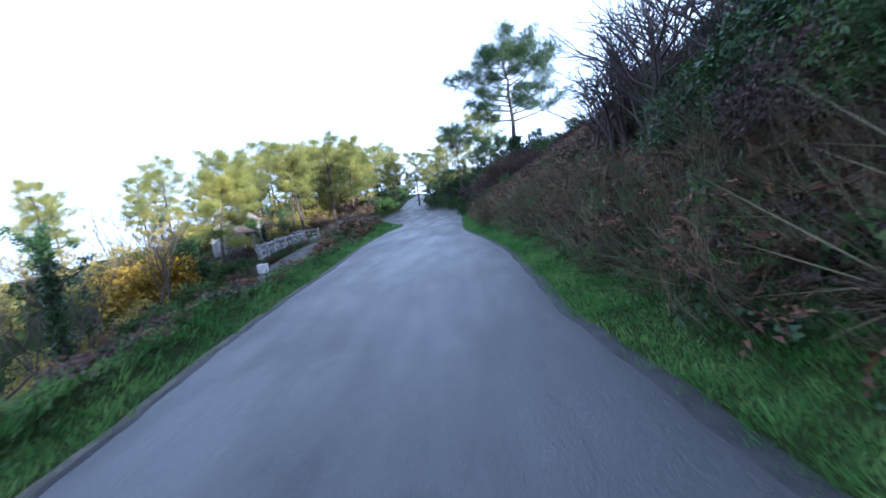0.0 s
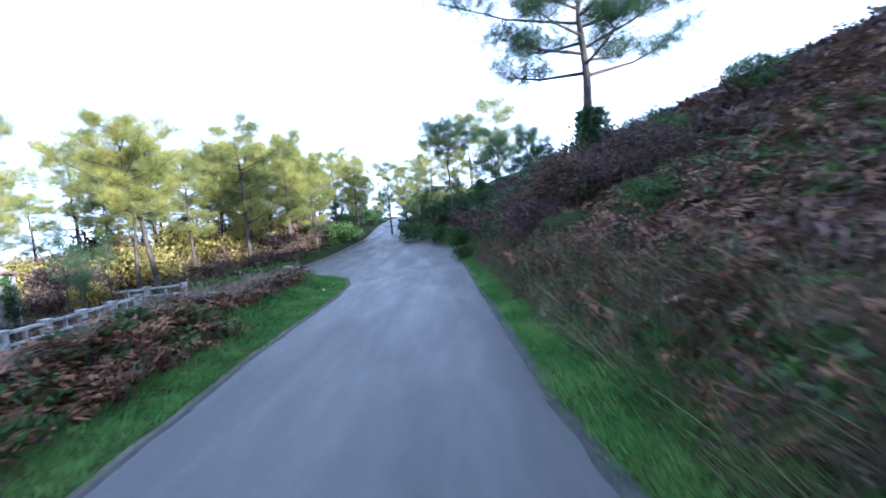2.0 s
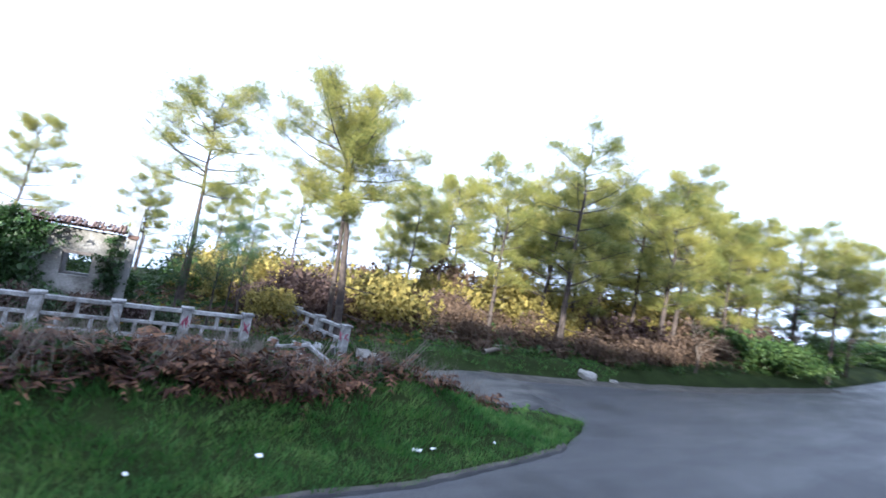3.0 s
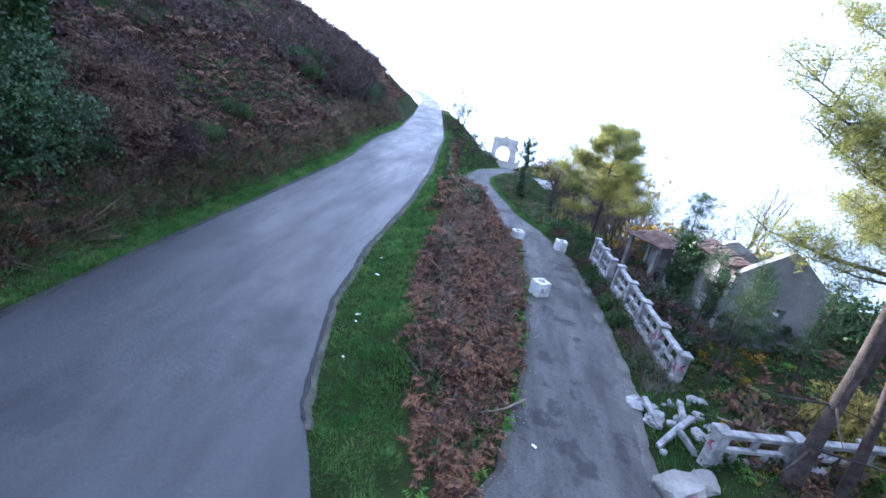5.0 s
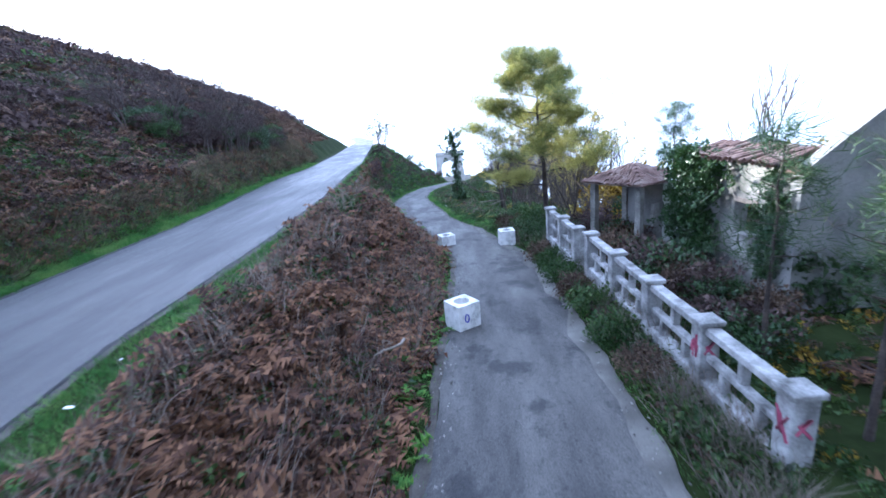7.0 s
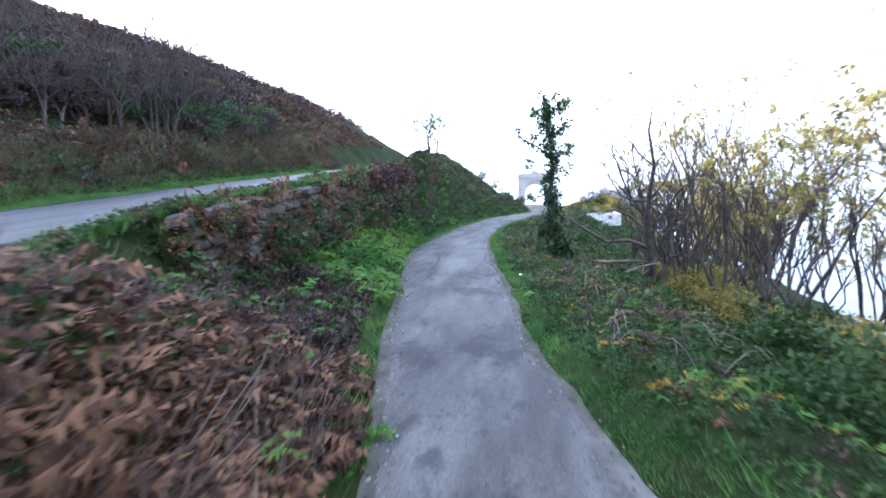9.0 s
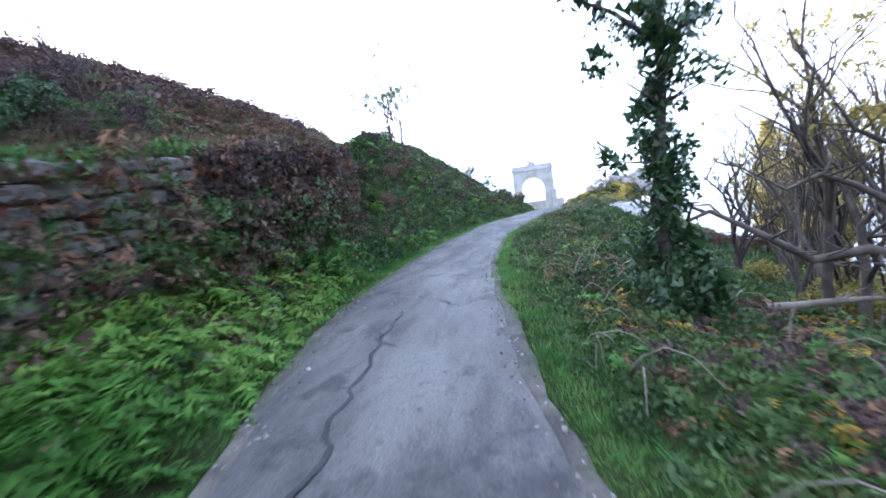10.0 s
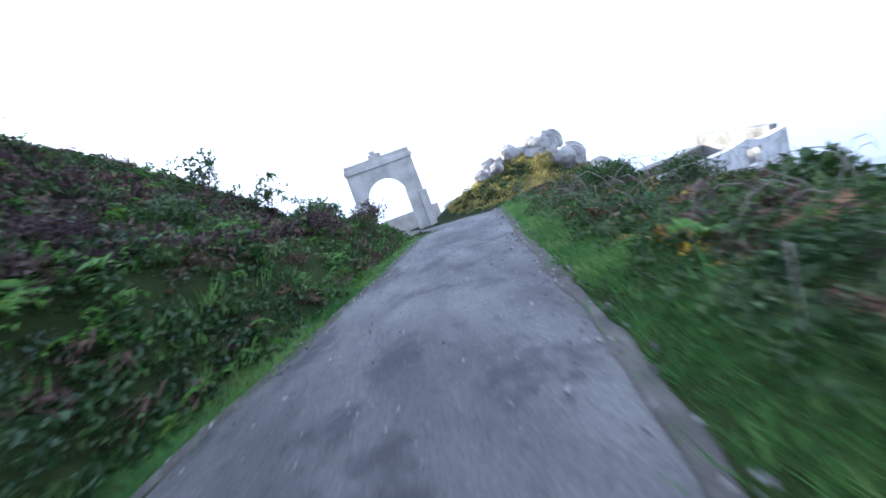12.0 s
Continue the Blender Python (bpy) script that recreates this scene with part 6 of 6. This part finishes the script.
hut = thing("white_hut", (-12.7, -36.5, -6.3), "low ruined white wall and hut overgrown with brambles beside the lane", "hut")
hut.rotation_euler = (0, 0, radians(185))
hw = wall_with_holes("wall", 3.9, 1.3, 0.2, [(2.7, 3.1, 0.6, 1.0)], M_PLASTER, 0.35, 0, 2)
part("wall", hw, M_WHITE, hut, "peeling whitewash")
part("wall", box(3.68, 3.9, 0.22, 2.4, 0, 1.3, 0.02, 0.05, 3), M_PLASTER, hut)
part("wall", box(0.0, 0.2, 0.22, 2.4, 0, 0.8, 0.02, 0.05, 3), M_PLASTER, hut)
part("wall", box(0.22, 3.66, 2.2, 2.4, 0, 1.0, 0.02, 0.06, 3), M_PLASTER, hut)


def outcrop(x, y, size, seed, z):
    root = thing("rock_outcrop", (x, y, z), "sunlit pile of big pale granite boulders on a knoll", "rocks", "knoll boulders")
    r = random.Random(seed)
    for i in range(7):
        bm = bmesh.new()
        bmesh.ops.create_icosphere(bm, subdivisions=3, radius=1)
        o = Vector((seed + i * 2.1, i, 0))
        k = size * r.uniform(0.35, 0.75)
        for v in bm.verts:
            m = max(abs(v.co.x), abs(v.co.y), abs(v.co.z))
            c = v.co.lerp(v.co / m * 0.85, 0.5) + v.co * 0.3 * noise.noise(v.co * 1.3 + o) + v.co * 0.08 * noise.noise(v.co * 5 + o)
            v.co = c * k
        bmesh.ops.rotate(bm, cent=(0, 0, 0), matrix=Euler((r.random(), r.random(), r.random() * 6)).to_matrix(), verts=bm.verts)
        bmesh.ops.translate(bm, vec=(r.uniform(-1, 1) * size * 0.9, r.uniform(-0.6, 0.6) * size, r.uniform(0.0, 0.7) * size), verts=bm.verts)
        part("boulder", bm, M_GRANITE, root)
    return root


for k, (x, y, q, lift) in enumerate([(-16.0, -61.0, 0.9, 0.0), (-20.6, -62.0, 1.5, 0.2), (-18.6, -63.0, 1.1, 0.0), (-22.6, -63.0, 1.7, 0.5), (-17.0, -62.4, 0.9, -0.1), (-21.4, -60.6, 1.1, 0.1), (-24.6, -62.4, 1.6, 0.5)]):
    outcrop(x, y, q, 4 + 5 * k, ground_at(x, y) + lift)

mast = thing("mast", (30.0, -11.6, ground_at(30, -11.6)), "thin pale pole on the hillside", "pole")
part("pole", tubes_mesh("pole", [([(0, 0, -0.3), (0, 0, 3.9)], [0.06, 0.05])], M_METAL, 8), None, mast)

for i, (x, y, s) in enumerate([(-3.0, 22.0, 0.055), (-3.15, 24.5, 0.065), (-3.2, 24.85, 0.04), (-3.4, 26.4, 0.03), (-2.75, 20.6, 0.03), (-9.6, -13.0, 0.10), (-8.2, -3.6, 0.045), (-8.0, 27.2, 0.05), (-11.6, 14.0, 0.07)]):
    bm = box(-s, s, -s * 0.6, s * 0.6, 0, s * 0.25, 0.004, 0.05, 3)
    ob = part("litter", bm, M_PAPER)
    ob.matrix_world = pose(x, y, ground_at(x, y) + 0.09, 8, -6, i * 47)
    tagged(ob, "crumpled scrap of white litter lying in the grass", "litter", "litter")


# ---- retaining wall above the lane ----
wall = new("retaining_wall")
wall.empty_display_size = 0.2
tagged(wall, "mossy dry-stone retaining wall under the main road, half overgrown", "wall", kind="structure")
sr = random.Random(77)
wall_backing = strip("backing", steps((-15.6, 0), (2.6, 0.3)), lambda y: main_west(y) - 1.16, lambda y: main_west(y) - 0.9, lambda y: main_z(y) - 0.06, M_SOIL, 0.0, 2)
bmw = bmesh.new()
for y0, y1 in zip(np.arange(-15.4, 2.4, 0.6), np.arange(-14.8, 3.0, 0.6)):
    q = [bmw.verts.new((float(main_west(yy)) - 1.14, yy, zz)) for yy, zz in ((y0, float(main_z(y0)) - 2.0), (y1, float(main_z(y1)) - 2.0), (y1, float(main_z(y1)) - 0.05), (y0, float(main_z(y0)) - 0.05))]
    bmw.faces.new(q)
part("earth_face", bmw, M_SOIL, wall)
wall_backing.parent = wall
stone_meshes = []
for i in range(12):
    bm = bmesh.new()
    bmesh.ops.create_icosphere(bm, subdivisions=2, radius=1)
    for v in bm.verts:
        m = max(abs(v.co.x), abs(v.co.y), abs(v.co.z))
        v.co = v.co.lerp(v.co / m * 0.86, 0.82) * (1 + 0.16 * noise.noise(v.co * 1.3 + Vector((i * 3.3, 0, 0))))
    me = bpy.data.meshes.new("stone")
    bm.to_mesh(me)
    bm.free()
    me.materials.append(M_STONE)
    stone_meshes.append(me)
count = 0
for row in range(8):
    y = 2.2 + sr.uniform(-0.3, 0.3)
    while y > -9.5 and count < 300:
        long = sr.uniform(0.26, 0.52)
        z = float(main_z(y)) + 0.14 - row * 0.225
        x = float(main_west(y)) - 1.18 - 0.02 * row
        ob = part("stone", stone_meshes[sr.randrange(12)], None, wall)
        ob.location = (x + sr.uniform(-0.05, 0.05), y - long / 2, z - 0.1)
        ob.scale = (0.2, long * 0.58, 0.128 * sr.uniform(0.85, 1.15))
        ob.rotation_euler = (sr.uniform(-0.06, 0.06), sr.uniform(-0.1, 0.1), sr.uniform(-0.1, 0.1))
        count += 1
        y -= long * sr.uniform(0.98, 1.06)
hang = []
for i in range(1300):
    y = sr.uniform(-15, 2.5) if i % 2 else sr.uniform(-15.5, -8)
    hang.append((float(main_west(y)) - 1.3 - sr.uniform(0, 0.2), y, float(main_z(y)) + 0.2 - sr.uniform(0.0, 2.0), sr.uniform(0.25, 0.55)))
stuff("heather", T_LEAF, [(x - 0.1, y, z, q * 1.25) for x, y, z, q in hang[::2]], M_HEATHER, "dark withered brambles hanging over the stone wall", "undergrowth", 0.5)
stuff("bramble", T_LEAF, hang[:450], M_SCRUB, "brambles hanging over the stone wall", "undergrowth", 0.4)
stuff("dead_bracken", T_FERN, hang[450:], M_FERN, "dead bracken growing from the stone wall", "bracken", 0.7)

thick = []
for i in range(300):
    y = sr.uniform(-14.5, 2.8)
    thick.append((float(main_west(y)) - 1.45 - sr.uniform(0, 0.45), y, float(main_z(y)) - sr.uniform(0.7, 2.0), sr.uniform(0.45, 0.85)))
stuff("bramble", T_LEAF, thick[:170], M_SCRUB, "brambles climbing the foot of the stone wall", "undergrowth", 0.4)
stuff("withered_scrub", T_LEAF, thick[170:], M_BROWN, "withered scrub at the foot of the stone wall", "scrub", 0.4)


# ---- fallen branches ----
def fallen_branch(x, y, length, turn, lift, seed, label, thick=1.0):
    r = random.Random(seed)
    root = thing("fallen_branch", (x, y, ground_at(x, y) + lift), label, "branch", "fallen branches")
    root.rotation_euler = (radians(r.uniform(-8, 8)), radians(r.uniform(-10, 4)), radians(turn))
    spine = [(length * u, 0.06 * math.sin(5 * u + seed), 0.10 * math.sin(3 * u)) for u in (-0.5, -0.25, 0.0, 0.25, 0.5)]
    part("stem", tubes_mesh("stem", [(spine, [q * thick for q in (0.035, 0.03, 0.024, 0.017, 0.008)])], M_TWIG, 6), None, root)
    for k in range(6):
        u = r.uniform(-0.1, 0.45)
        p = Vector((length * u, 0, 0.05))
        q = p + Vector((0.3, r.uniform(-0.45, 0.45), r.uniform(-0.02, 0.3))) * length * 0.4
        part("twig", tubes_mesh("twig", [([p, p.lerp(q, 0.5) + Vector((0, 0, 0.03)), q], [0.012, 0.008, 0.003])], M_TWIG, 5), None, root)
    return root


fallen_branch(-7.3, 26.4, 1.5, 40, 0.35, 1, "pale dry branch caught in the bracken")
fallen_branch(-7.5, 20.4, 0.9, 65, 0.55, 2, "pale dry branch caught in the bracken")
fallen_branch(-6.6, 17.2, 0.7, 115, 0.7, 3, "pale dry branch caught in the bracken")
fallen_branch(-13.4, 25.4, 1.6, 150, 0.3, 4, "grey fallen branch lying in the garden")
fallen_branch(-14.6, 33.6, 2.4, 20, 0.25, 5, "grey fallen branch at the edge of the wood")
fallen_branch(-16.0, 36.4, 2.6, 70, 0.3, 6, "grey fallen branch at the edge of the wood")
fallen_branch(-11.9, -7.7, 2.0, 195, 0.35, 7, "thick dead limb lying under the crooked tree", 2.2)
fallen_branch(-11.7, -8.6, 1.8, 170, 0.5, 8, "thick dead limb lying under the crooked tree", 2.2)
